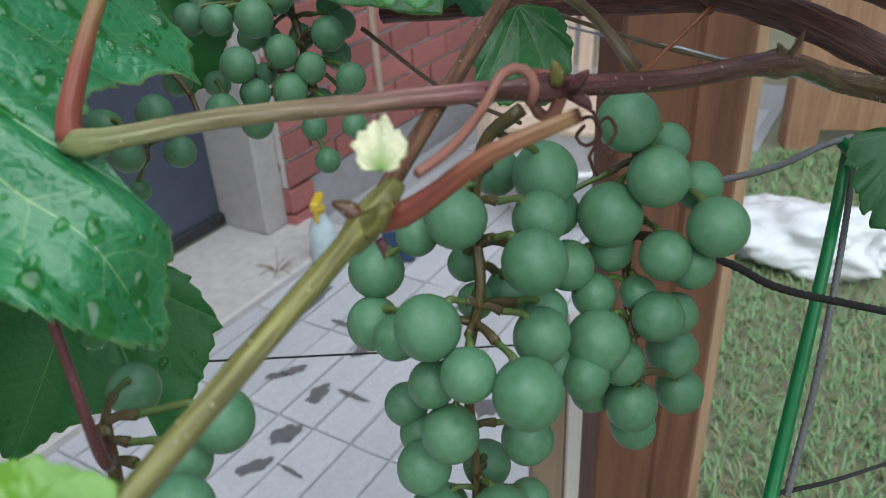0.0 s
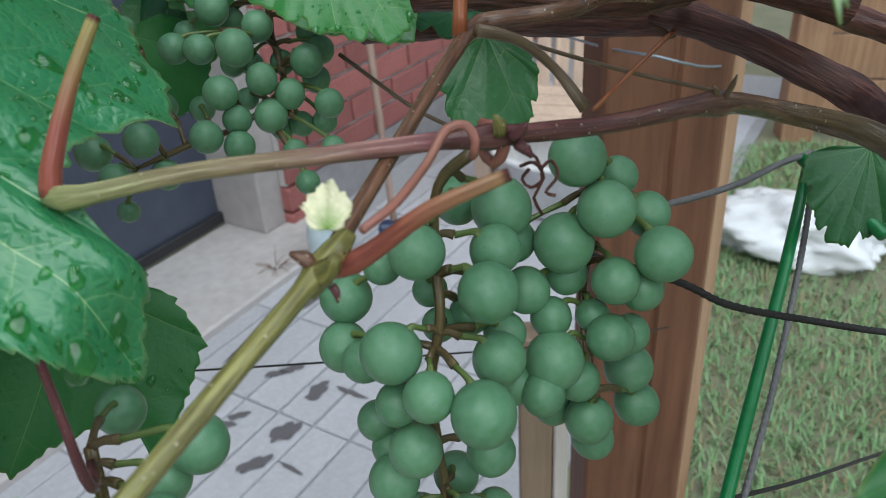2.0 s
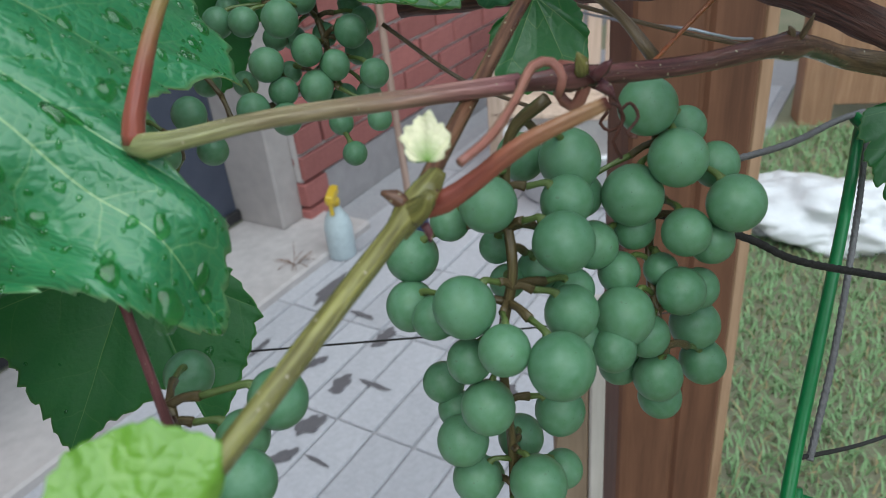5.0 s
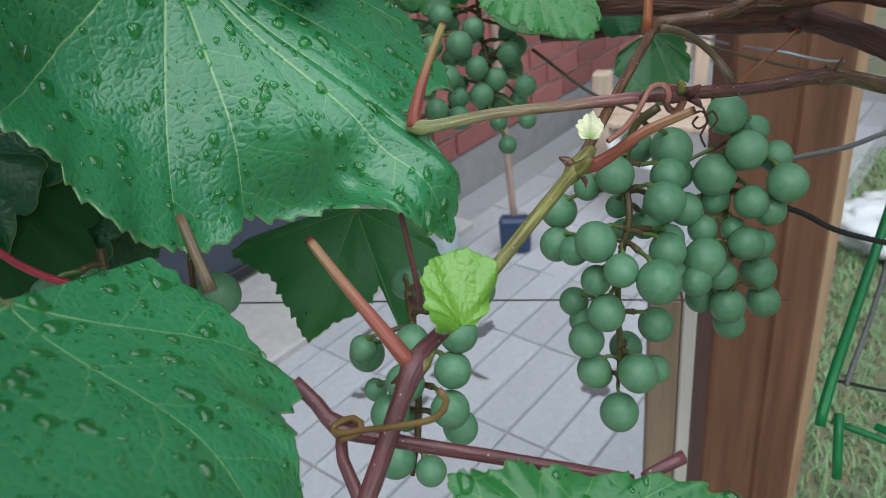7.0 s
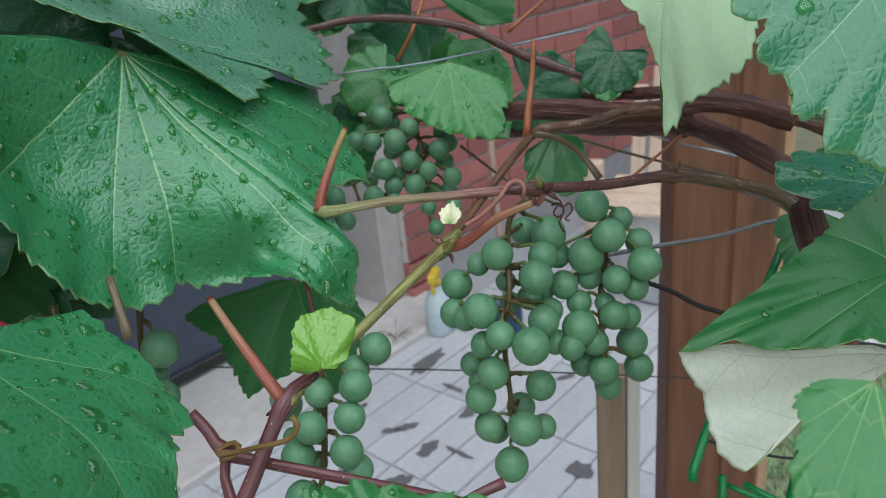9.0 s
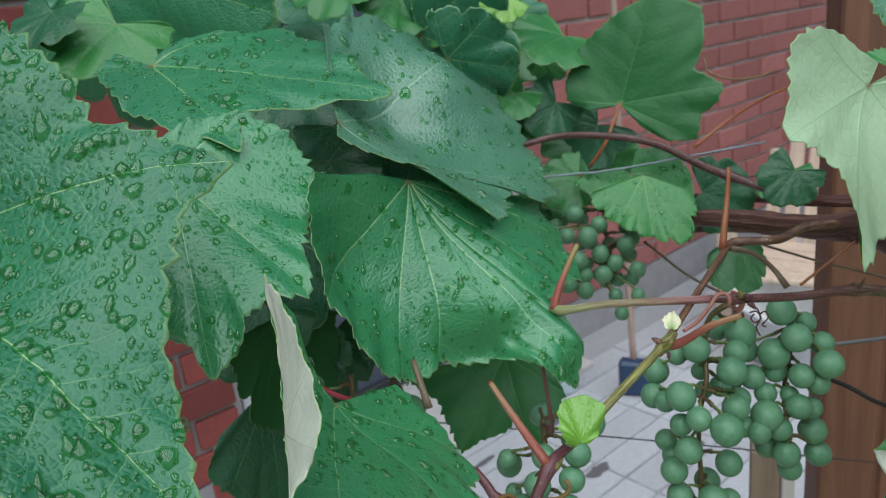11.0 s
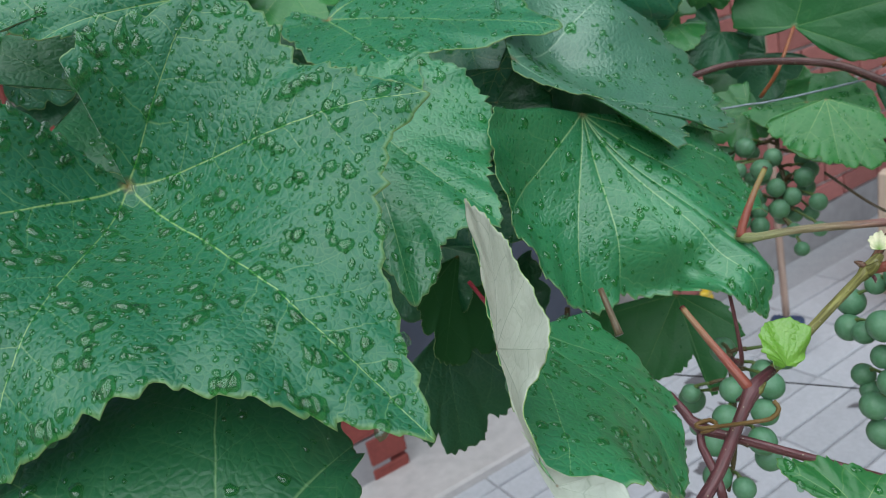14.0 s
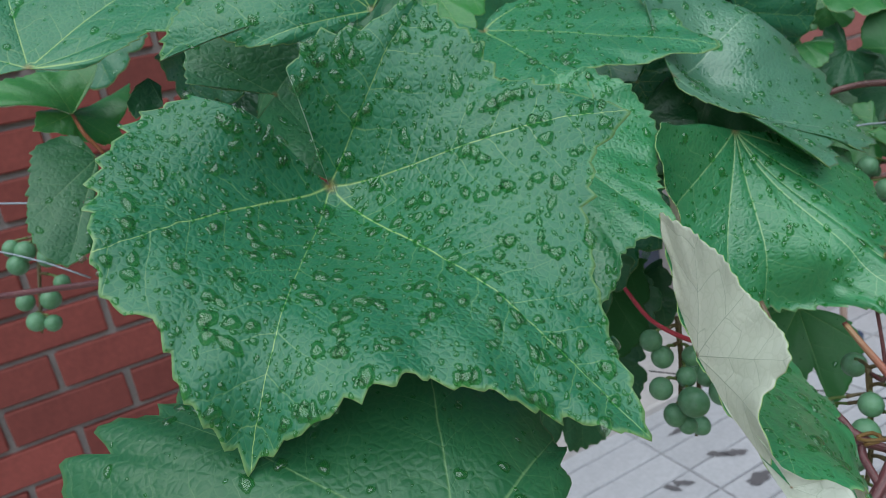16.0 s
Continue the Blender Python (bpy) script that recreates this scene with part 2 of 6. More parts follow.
STALK = cane_material("bunch_stalk", (0.085, 0.050, 0.028), (0.17, 0.14, 0.055), 0.5, spots=False)
STALK_GREEN = cane_material("pedicel", (0.10, 0.16, 0.04), (0.16, 0.22, 0.07), 0.4, spots=False)
TENDRIL_PINK = cane_material("tendril_pink", (0.32, 0.085, 0.085), (0.38, 0.20, 0.13), 0.3, spots=False)
TENDRIL = cane_material("tendril", (0.17, 0.14, 0.035), (0.25, 0.10, 0.05), 0.3, spots=False)


def grape_material():
    m, n, k, p = material("grape_skin")
    co = n.new("ShaderNodeTexCoord").outputs["Object"]
    info = n.new("ShaderNodeObjectInfo")
    a = tex(n, k, "noise", 1.6, co, 4)
    b = tex(n, k, "noise", 2.5, co, 3, 0.5)
    c = mix(n, k, a.outputs[0], (0.080, 0.225, 0.105), (0.135, 0.305, 0.170))
    r = ramp(n, (0, (0.78, 0.85, 0.8)), (1, (1.15, 1.1, 1.1)))
    k.new(info.outputs["Random"], r.inputs[0])
    c = mix(n, k, 1.0, c, r.outputs[0], "MULTIPLY")
    bl = ramp(n, (0.35, (0, 0, 0)), (0.7, (0.24, 0.24, 0.24)))
    k.new(b.outputs[0], bl.inputs[0])
    c = mix(n, k, bl.outputs[0], c, (0.25, 0.42, 0.34))
    sp = tex(n, k, "F1", 5.0, co)
    sr = ramp(n, (0.045, (1, 1, 1)), (0.075, (0, 0, 0)))
    k.new(sp.outputs["Distance"], sr.inputs[0])
    c = mix(n, k, sr.outputs[0], c, (0.05, 0.075, 0.03))
    mark = tex(n, k, "noise", 2.2, co, 2)
    mk = ramp(n, (0.70, (0, 0, 0)), (0.76, (0.6, 0.6, 0.6)))
    k.new(mark.outputs[0], mk.inputs[0])
    c = mix(n, k, mk.outputs[0], c, (0.10, 0.085, 0.045))
    k.new(c, p.inputs["Base Color"])
    rr = n.new("ShaderNodeMapRange")
    rr.inputs["To Min"].default_value, rr.inputs["To Max"].default_value = 0.34, 0.5
    k.new(b.outputs[0], rr.inputs["Value"])
    k.new(rr.outputs[0], p.inputs["Roughness"])
    p.inputs["Subsurface Weight"].default_value = 0.06
    p.inputs["Subsurface Radius"].default_value = (0.3, 0.6, 0.2)
    p.inputs["Subsurface Scale"].default_value = 0.004
    return m


GRAPE = grape_material()


def water():
    """Water: a green tint stands in for the sheen lost under a drop, so what lies under it shows deeper in colour; a
    translucent share stands in for light gathered in the bead; the skin mirrors more at the rim.
    """
    m, n, k, p = material("water")
    t = n.new("ShaderNodeBsdfTransparent")
    t.inputs[0].default_value = (0.46, 0.82, 0.52, 1)
    lens = n.new("ShaderNodeBsdfTranslucent")
    lens.inputs[0].default_value = (0.75, 0.92, 0.80, 1)
    body = n.new("ShaderNodeMixShader")
    body.inputs[0].default_value = 0.14
    k.new(t.outputs[0], body.inputs[1])
    k.new(lens.outputs[0], body.inputs[2])
    g = n.new("ShaderNodeBsdfGlossy")
    g.inputs["Roughness"].default_value = 0.03
    lw = n.new("ShaderNodeLayerWeight")
    lw.inputs["Blend"].default_value = 0.5
    pw = n.new("ShaderNodeMath")
    pw.operation = "POWER"
    pw.inputs[1].default_value = 3.5
    k.new(lw.outputs["Facing"], pw.inputs[0])
    f = n.new("ShaderNodeMath")
    f.operation = "MULTIPLY_ADD"
    f.inputs[1].default_value, f.inputs[2].default_value = 0.95, 0.062
    k.new(pw.outputs[0], f.inputs[0])
    s = n.new("ShaderNodeMixShader")
    k.new(f.outputs[0], s.inputs[0])
    k.new(body.outputs[0], s.inputs[1])
    k.new(g.outputs[0], s.inputs[2])
    k.new(s.outputs[0], n["Material Output"].inputs["Surface"])
    return m


WATER = water()


def wood(name, dark, light, rough=0.7):
    m, n, k, p = material(name)
    co = n.new("ShaderNodeTexCoord").outputs["Object"]
    mp = n.new("ShaderNodeMapping")
    mp.inputs["Scale"].default_value = (1, 1, 0.06)
    k.new(co, mp.inputs["Vector"])
    w = tex(n, k, "noise", 70, mp.outputs[0], 6, 0.65)
    s = tex(n, k, "noise", 7, co, 4)
    r = ramp(n, (0.32, dark), (0.68, light))
    k.new(w.outputs[0], r.inputs[0])
    c = mix(n, k, 1.0, r.outputs[0], mix(n, k, s.outputs[0], (0.7, 0.7, 0.72), (1.2, 1.15, 1.1)), "MULTIPLY")
    k.new(c, p.inputs["Base Color"])
    p.inputs["Roughness"].default_value = rough
    k.new(bump(n, k, w.outputs[0], 0.5, 0.0012), p.inputs["Normal"])
    return m


POST_WOOD = wood("post_wood", (0.115, 0.048, 0.026), (0.22, 0.10, 0.056))
POST_SIDE = wood("post_edge_wood", (0.34, 0.20, 0.12), (0.52, 0.34, 0.22))
STAKE_WOOD = wood("stake_wood", (0.20, 0.14, 0.095), (0.34, 0.25, 0.18))
WHITE_WOOD = wood("white_wood", (0.48, 0.44, 0.40), (0.62, 0.58, 0.55))
FENCE_WOOD = wood("fence_wood", (0.30, 0.16, 0.09), (0.46, 0.28, 0.17))
SLAT_WOOD = wood("slat_wood", (0.52, 0.39, 0.30), (0.70, 0.55, 0.45))
POLE_WOOD = wood("pole_wood", (0.30, 0.20, 0.16), (0.42, 0.30, 0.25))
# brick and mortar in two copies: the colour holds shade left, open sky right
BRICK = plain("brick", (0.145, 0.030, 0.025), (0.265, 0.058, 0.047), 25, 0.85, depth=0.002, island=0.24)
BRICK_LIT = plain("brick_lit", (0.25, 0.080, 0.074), (0.40, 0.145, 0.13), 25, 0.9, depth=0.002, island=0.2)
MORTAR_LIT = plain("mortar_lit", (0.44, 0.41, 0.40), (0.58, 0.54, 0.53), 40, 0.95, depth=0.002)
MORTAR = plain("mortar", (0.23, 0.20, 0.195), (0.35, 0.31, 0.30), 40, 0.95, depth=0.002)
PARGE = plain("parge", (0.24, 0.22, 0.23), (0.36, 0.34, 0.35), 6, 0.95, depth=0.002)
PAVER = plain("paver", (0.38, 0.375, 0.405), (0.49, 0.485, 0.52), 9, 0.75, depth=0.0012, island=0.07, fine=12)
JOINT = plain("joint_sand", (0.26, 0.255, 0.275), (0.38, 0.37, 0.385), 30, 0.95)
CONCRETE = plain("concrete", (0.40, 0.36, 0.36), (0.55, 0.51, 0.50), 9, 0.85, depth=0.001)
DAMP = plain("damp_stain", (0.10, 0.095, 0.105), (0.15, 0.14, 0.15), 40, 0.5)
DOOR = plain("door_paint", (0.045, 0.055, 0.085), (0.075, 0.085, 0.12), 4, 0.4)
JAMB = plain("jamb_paint", (0.34, 0.31, 0.30), (0.46, 0.42, 0.41), 6, 0.6)
WHITE = plain("white_paint", (0.62, 0.62, 0.64), (0.78, 0.78, 0.8), 8, 0.5)
GRASS_SOIL = plain("lawn", (0.09, 0.13, 0.06), (0.30, 0.26, 0.19), 7, 0.95, depth=0.004, fine=20)
GRASS = plain("grass_blade", (0.11, 0.27, 0.10), (0.30, 0.46, 0.22), 30, 0.6)
STRAW = plain("dry_grass", (0.28, 0.22, 0.11), (0.40, 0.33, 0.18), 30, 0.8)
GREEN_ROD = plain("green_coating", (0.0, 0.14, 0.035), (0.005, 0.22, 0.06), 60, 0.35, depth=0.0002)
ROPE_GREY = plain("grey_rope", (0.11, 0.107, 0.11), (0.27, 0.262, 0.27), 500, 0.9)
ROPE_DARK = plain("dark_rope", (0.014, 0.013, 0.013), (0.05, 0.046, 0.044), 500, 0.9)
WIRE = plain("wire", (0.22, 0.26, 0.32), (0.42, 0.47, 0.52), 300, 0.4, metal=0.6)
SHEET = plain("white_plastic", (0.70, 0.71, 0.74), (0.82, 0.83, 0.86), 6, 0.35, depth=0.004)
YELLOW = plain("yellow_plastic", (0.55, 0.36, 0.02), (0.70, 0.48, 0.04), 30, 0.4)
BOTTLE = plain("pale_blue_plastic", (0.40, 0.50, 0.53), (0.54, 0.62, 0.65), 20, 0.3)
BLUE = plain("blue_plastic", (0.014, 0.034, 0.085), (0.028, 0.058, 0.125), 30, 0.4)
BLACK = plain("black_plastic", (0.012, 0.012, 0.014), (0.03, 0.03, 0.034), 30, 0.45)
DRY = plain("dry_plant", (0.14, 0.07, 0.045), (0.26, 0.15, 0.10), 60, 0.9)


# ---- builders ----
def mesh_of(name, verts, faces, mats, index=None, smooth=True):
    me = bpy.data.meshes.new(name)
    me.from_pydata([tuple(v) for v in verts], [], faces)
    for m in mats:
        me.materials.append(m)
    if index is not None:
        me.polygons.foreach_set("material_index", np.asarray(index, dtype=np.int32))
    if smooth:
        me.polygons.foreach_set("use_smooth", np.ones(len(faces), dtype=bool))
    me.update()
    return me


def part(name, data, mat, parent, label=""):
    """One mesh, from a mesh or a bmesh, as a part under a thing or under a part."""
    if isinstance(data, bmesh.types.BMesh):
        me = bpy.data.meshes.new(name)
        data.to_mesh(me)
        data.free()
        data = me
    if mat and not data.materials:
        data.materials.append(mat)
    ob = new(name, data)
    ob.parent = parent
    if label:
        ob["label"] = label
    return ob


def thing(name, label, category, group="", kind="", at=(0, 0, 0)):
    ob = new(name)
    ob.location = at
    ob.empty_display_size = 0.02
    return tagged(ob, label, category, group, kind)


def box(bm, lo, hi, m=None, bevel=0.0):
    lo, hi = Vector(lo), Vector(hi)
    g = bmesh.ops.create_cube(bm, size=1.0)["verts"]
    bmesh.ops.scale(bm, vec=hi - lo, verts=g)
    bmesh.ops.translate(bm, vec=(lo + hi) / 2, verts=g)
    if bevel:
        es = list({e for v in g for e in v.link_edges})
        r = bmesh.ops.bevel(bm, geom=es, offset=bevel, segments=1, affect="EDGES", profile=0.5)
        g = list({v for f in r["faces"] for v in f.verts} | {v for v in g if v.is_valid})
    if m is not None:
        bmesh.ops.transform(bm, matrix=m, verts=g)
    return bm


def smooth_path(points, radii, step):
    """Catmull-Rom through the points, with the radii carried along."""
    pts = [Vector(p) for p in points]
    pts = [pts[0] * 2 - pts[1]] + pts + [pts[-1] * 2 - pts[-2]]
    rs = [radii[0]] + list(radii) + [radii[-1]]
    out, rad = [], []
    for i in range(1, len(pts) - 2):
        a, b, c, d = pts[i - 1:i + 3]
        n = max(2, int((c - b).length / step))
        for j in range(n):
            t = j / n
            out.append(0.5 * (2 * b + (c - a) * t + (2 * a - 5 * b + 4 * c - d) * t * t + (3 * b - a - 3 * c + d) * t ** 3))
            rad.append(rs[i] * (1 - t) + rs[i + 1] * t)
    out.append(pts[-2])
    rad.append(rs[-2])
    return out, rad


def tube_mesh(name, points, radii, mat, sides=12, step=0.004, rough=0.06, knots=(), twist=0.0, seed=0):
    """A shoot, stem, rod or rope: a swept ring with an uneven skin, closed ends and swollen knots (index, size)."""
    if isinstance(radii, (int, float)):
        radii = [radii] * len(points)
    path, rad = smooth_path(points, radii, step)
    rng = random.Random(seed)
    ph = [rng.random() * 6.28 for _ in range(4)]
    marks = [(Vector(points[i]), s) for i, s in knots]
    up = Vector((0.3, 0.2, 1)).normalized()
    verts, faces, uvs = [], [], []
    length = 0.0
    side = None
    for i, p in enumerate(path):
        d = (path[min(i + 1, len(path) - 1)] - path[max(i - 1, 0)]).normalized()
        if side is None:
            side = d.cross(up).normalized()
        side = (side - d * side.dot(d)).normalized()
        nor = d.cross(side)
        if i:
            length += (p - path[i - 1]).length
        r = rad[i]
        for q, s in marks:
            r *= 1 + s * math.exp(-((p - q).length / (1.6 * rad[i])) ** 2)
        for j in range(sides):
            a = 6.28318 * j / sides
            k = 1 + rough * (math.sin(3 * a + ph[0] + length * 90) + 0.6 * math.sin(5 * a + ph[1] - length * 210) + 0.5 * math.sin(2 * a + ph[2] + length * 400)) / 2
            if twist:
                k *= 0.85 + 0.6 * abs(math.sin(1.5 * (a + length * twist)))
            verts.append(p + (side * math.cos(a) + nor * math.sin(a)) * r * k)
            uvs.append((a * rad[0], length))
    n = len(path)
    for i in range(n - 1):
        for j in range(sides):
            k = (j + 1) % sides
            faces.append((i * sides + j, i * sides + k, (i + 1) * sides + k, (i + 1) * sides + j))
    faces.append(tuple(reversed(range(sides))))
    faces.append(tuple((n - 1) * sides + j for j in range(sides)))
    me = mesh_of(name, verts, faces, [mat])
    layer = me.uv_layers.new(name="flat")
    li = np.zeros(len(me.loops), dtype=np.int32)
    me.loops.foreach_get("vertex_index", li)
    layer.data.foreach_set("uv", np.array(uvs)[li].ravel())
    ways = np.array([q[1] for q in uvs], dtype=np.float32) / max(length, 1e-6)
    me.attributes.new("way", "FLOAT", "POINT").data.foreach_set("value", ways)
    return me


def rotated(v, axis, deg):
    return Matrix.Rotation(radians(deg), 3, axis) @ v


FRONT = Vector((0.0, -0.6, 1.3))


def leaf_shape(name, centre, lobes, mats, tips=None, sinus=0.16, bulge=0.06, arc=0.35, base=0.40, cup=0.06, wave=0.02, teeth=46, tooth=0.032, rings=30, around=170, tone=0.5, seed=0, drops=0, drop_size=0.00095, under=False, keep=0.6, pools=(), inner=(), stiff=0.002):
    """A grape leaf: lobes round the petiole with dips between them, toothed rim, puckered blade, pale underside.
    tips: which of the points round the rim end a main vein (all, if none are named).
    Returns the mesh of the blade and the places, normals and sizes of its drops."""
    rng = random.Random(seed * 7 + 3)
    c = Vector(centre)
    rimp = [Vector(p) - c for p in lobes]
    nl = len(rimp)
    free = tips is None
    ends = list(range(nl)) if free else list(tips)
    size = sorted(v.length for v in rimp)[-max(1, nl // 5)]
    mean = sum((rimp[i].cross(rimp[i + 1]) for i in range(nl - 1)), Vector())
    if (mean.dot(FRONT - c) < 0) != under:
        rimp.reverse()
        ends = [nl - 1 - i for i in reversed(ends)]
        mean.negate()
    mean.normalize()
    spans, angles = [], [0.0]
    for i in range(nl - 1):
        spans.append(rimp[i].angle(rimp[i + 1]))
        angles.append(angles[-1] + spans[-1])
    edge = 0.9 if free else 0.35
    total = angles[-1] + 2 * edge
    out, phi = [], []
    for k in range(around + 1):
        a = -edge + total * k / around
        if a < 0 or a > angles[-1]:
            t = max(0.02, 1 + a / edge if a < 0 else 1 - (a - angles[-1]) / edge)
            v, nx = (rimp[0], rimp[1]) if a < 0 else (rimp[-1], rimp[-2])
            away = (v - nx * (v.dot(nx) / nx.length_squared)).normalized()
            w = v * t ** 0.8 + away * base * v.length * math.sin(math.pi * t) * (0.9 + 0.1 * math.sin(9 * t))
        else:
            i = max(j for j in range(nl - 1) if a >= angles[j] - 1e-9)
            t = min(1.0, (a - angles[i]) / spans[i])
            w = rimp[i] * (1 - t) + rimp[i + 1] * t
            if free:
                f = 1 + bulge * 1.6 * math.sin(math.pi * t) * abs(math.sin(2 * math.pi * t)) ** 0.7 + (1 / max(0.6, math.cos(spans[i] / 2)) - 1) * math.sin(math.pi * t) * arc
                w = w * (f - sinus * math.exp(-((t - 0.5) / 0.085) ** 2))
            else:
                w = w * (1 + 0.012 * math.sin(math.pi * t))
        out.append(w)
        phi.append(a)
    wv = np.array([tuple(w) for w in out])
    ph = np.array(phi)
    lens = np.linalg.norm(wv, axis=1)
    # teeth at even steps along the rim
    walked = np.concatenate([[0], np.cumsum(np.linalg.norm(np.diff(wv, axis=0), axis=1))])
    saw = walked / walked[-1] * teeth + 0.22 * np.sin(walked / walked[-1] * 37 + seed)
    kth = np.floor(saw).astype(int).clip(0, teeth)
    saw = saw % 1.0
    saw = np.where(saw < 0.62, saw / 0.62, (1 - saw) / 0.38) ** 1.3 - 0.4
    amp = np.array([0.3 + 1.3 * rng.random() ** 1.5 for _ in range(teeth + 2)])
    saw = saw * amp[kth]
    # direction of the blade's normal
    dw = np.gradient(wv, axis=0)
    nor = np.cross(wv, dw)
    nor /= np.linalg.norm(nor, axis=1, keepdims=True) + 1e-9
    m0 = np.array(tuple(mean))
    nor = 0.35 * nor + 0.65 * m0
    nor /= np.linalg.norm(nor, axis=1, keepdims=True) + 1e-9
    # the blade is smooth across the veins near the stalk
    rise = wv @ m0
    plane = wv - rise[:, None] * m0
    e1 = plane[np.argmax(lens)] / np.linalg.norm(plane[np.argmax(lens)])
    u, v = plane @ e1, plane @ np.cross(m0, e1)
    bowl = np.stack([u, v, u * u / size, u * v / size, v * v / size], 1)
    law = np.linalg.solve(bowl.T @ bowl + np.diag([1e-6, 1e-6, 2e-3, 2e-3, 2e-3]), bowl.T @ rise)
    kern = np.exp(-((ph[:, None] - ph[None]) / (0.22 if keep < 1 else 0.14)) ** 2) * lens
    flatter, curve = bowl[:, :2] @ law[:2], bowl[:, 2:] @ law[2:]
    over = keep * (kern @ (rise - flatter - curve) / kern.sum(1))
    # a smooth sheet through the rim, the stalk end and the known points between
    spine = [Vector((0, 0, 0))] + list(rimp) + [Vector(q) - c for q in inner]
    spine = np.array([tuple(q) for q in spine])
    e2 = np.cross(m0, e1)

    def plane_of(q):
        return np.stack([q @ e1, q @ e2], -1) / size

    def bend(a, b):
        d2 = ((a[:, None] - b[None]) ** 2).sum(-1)
        return 0.5 * d2 * np.log(d2 + 1e-9)

    knots = plane_of(spine)
    nk = len(knots)
    flatk = np.concatenate([np.ones((nk, 1)), knots], 1)
    mat = np.zeros((nk + 3, nk + 3))
    mat[:nk, :nk] = bend(knots, knots) + stiff * np.eye(nk)
    mat[:nk, nk:], mat[nk:, :nk] = flatk, flatk.T
    pull = np.linalg.solve(mat, np.concatenate([spine @ m0, np.zeros(3)]))

    def sheet_rise(q):
        k2 = plane_of(q)
        return bend(k2, knots) @ pull[:nk] + pull[nk] + k2 @ pull[nk + 1:]

    rho = (np.arange(1, rings + 1) / rings) ** 0.85
    flat = np.stack([np.cos(ph)[:, None] * lens[:, None] * rho, np.sin(ph)[:, None] * lens[:, None] * rho], -1)
    fp = flat.reshape(-1, 2)
    # counting the lobes round the stalk
    ea = [angles[i] for i in ends]
    lobe = np.interp(ph, [-edge - 1e-3] + ea + [angles[-1] + edge + 1e-3], [-0.46] + list(range(len(ea))) + [len(ea) - 0.54])
    gap = 1.0 / np.maximum(np.gradient(lobe, ph), 0.2)
    pos = np.empty((around + 1, rings, 3))
    s1, s2 = rng.random() * 6, rng.random() * 6
    swell = np.abs((lobe + 0.5) % 1.0 - 0.5) * 2
    for j, r in enumerate(rho):
        lift = cup * size * (r - r * r) * 1.6 + wave * size * r ** 2 * (np.sin(ph * 5.3 + s1) + 0.6 * np.sin(ph * 11.7 + s2)) + (0.012 if free else 0.03) * size * np.sqrt(swell) * r * (1 - 0.7 * r)
        lift = lift + 0.012 * size * r ** 5 * np.sin(walked / walked[-1] * teeth * 1.7 + s2)
        grow = r + (tooth * saw * r ** 12 * size / np.maximum(lens, 0.35 * size) if r > 0.7 else 0)
        spot = plane * np.broadcast_to(grow, lens.shape)[:, None]
        if free:
            high = flatter * r + curve * r * r + over * r ** 3
        else:
            high = sheet_rise(spot)
        pos[:, j] = spot + m0 * high[:, None] + nor * (lift * np.minimum(1, lens / (0.5 * size)))[:, None]
    top = pos.reshape(-1, 3) + np.array(tuple(c))
    low = top - (np.repeat(nor[:, None], rings, 1).reshape(-1, 3)) * (0.0002 + 0.002 * size)
    n = len(top)
    verts = np.concatenate([top, low, [tuple(c), tuple(c - mean * 0.0004)]])
    faces, idx = [], []
    for k in range(around):
        for j in range(rings - 1):
            a, b = k * rings + j, (k + 1) * rings + j
            faces.append((a, a + 1, b + 1, b))
            idx.append(0)
            faces.append((n + b, n + b + 1, n + a + 1, n + a))
            idx.append(1)
        a, b = k * rings, (k + 1) * rings
        faces.append((2 * n, a, b))
        idx.append(0)
        faces.append((2 * n + 1, n + b, n + a))
        idx.append(1)
        a, b = k * rings + rings - 1, (k + 1) * rings + rings - 1
        faces.append((a, n + a, n + b, b))
        idx.append(2)
    mm = [mats[0], mats[1], RIM]
    me = mesh_of(name, verts, faces, mm, idx)
    lie = np.stack([np.repeat(lobe[:, None], rings, 1), lens[:, None] * rho, np.repeat(gap[:, None], rings, 1)], -1).reshape(-1, 3)
    lie = np.concatenate([lie, lie, [[0, 0, 1], [0, 0, 1]]]).astype(np.float32)
    me.attributes.new("lie", "FLOAT_VECTOR", "POINT").data.foreach_set("vector", lie.ravel())
    rr = np.tile(rho, around + 1)
    me.attributes.new("rim", "FLOAT", "POINT").data.foreach_set("value", np.concatenate([rr, rr, [0, 0]]).astype(np.float32))
    me.attributes.new("span", "FLOAT", "POINT").data.foreach_set("value", np.full(len(verts), size, dtype=np.float32))
    me.attributes.new("tone", "FLOAT", "POINT").data.foreach_set("value", np.full(len(verts), tone, dtype=np.float32))
    uv = np.concatenate([fp, fp, np.zeros((2, 2))]) + seed * 0.37
    li = np.zeros(len(me.loops), dtype=np.int32)
    me.loops.foreach_get("vertex_index", li)
    me.uv_layers.new(name="flat").data.foreach_set("uv", uv[li].ravel())
    wet = []
    share = np.cumsum(lens ** 2)
    for _ in range(int(drops * 1.2)):
        k = int(np.searchsorted(share, rng.random() * share[-1]))
        k, j = min(max(k, 2), around - 3), int(rings * rng.random() ** 0.59 * 0.98)
        j = min(max(j, 3), rings - 2)
        p = Vector(top[k * rings + j])
        a, b = Vector(top[(k + 1) * rings + j]) - p, Vector(top[k * rings + j + 1]) - p
        nn = b.cross(a)
        if nn.length < 1e-12:
            continue
        nn.normalize()
        if nn.dot(mean) < 0:
            nn.negate()
        p = p + a * rng.random() + b * rng.random()
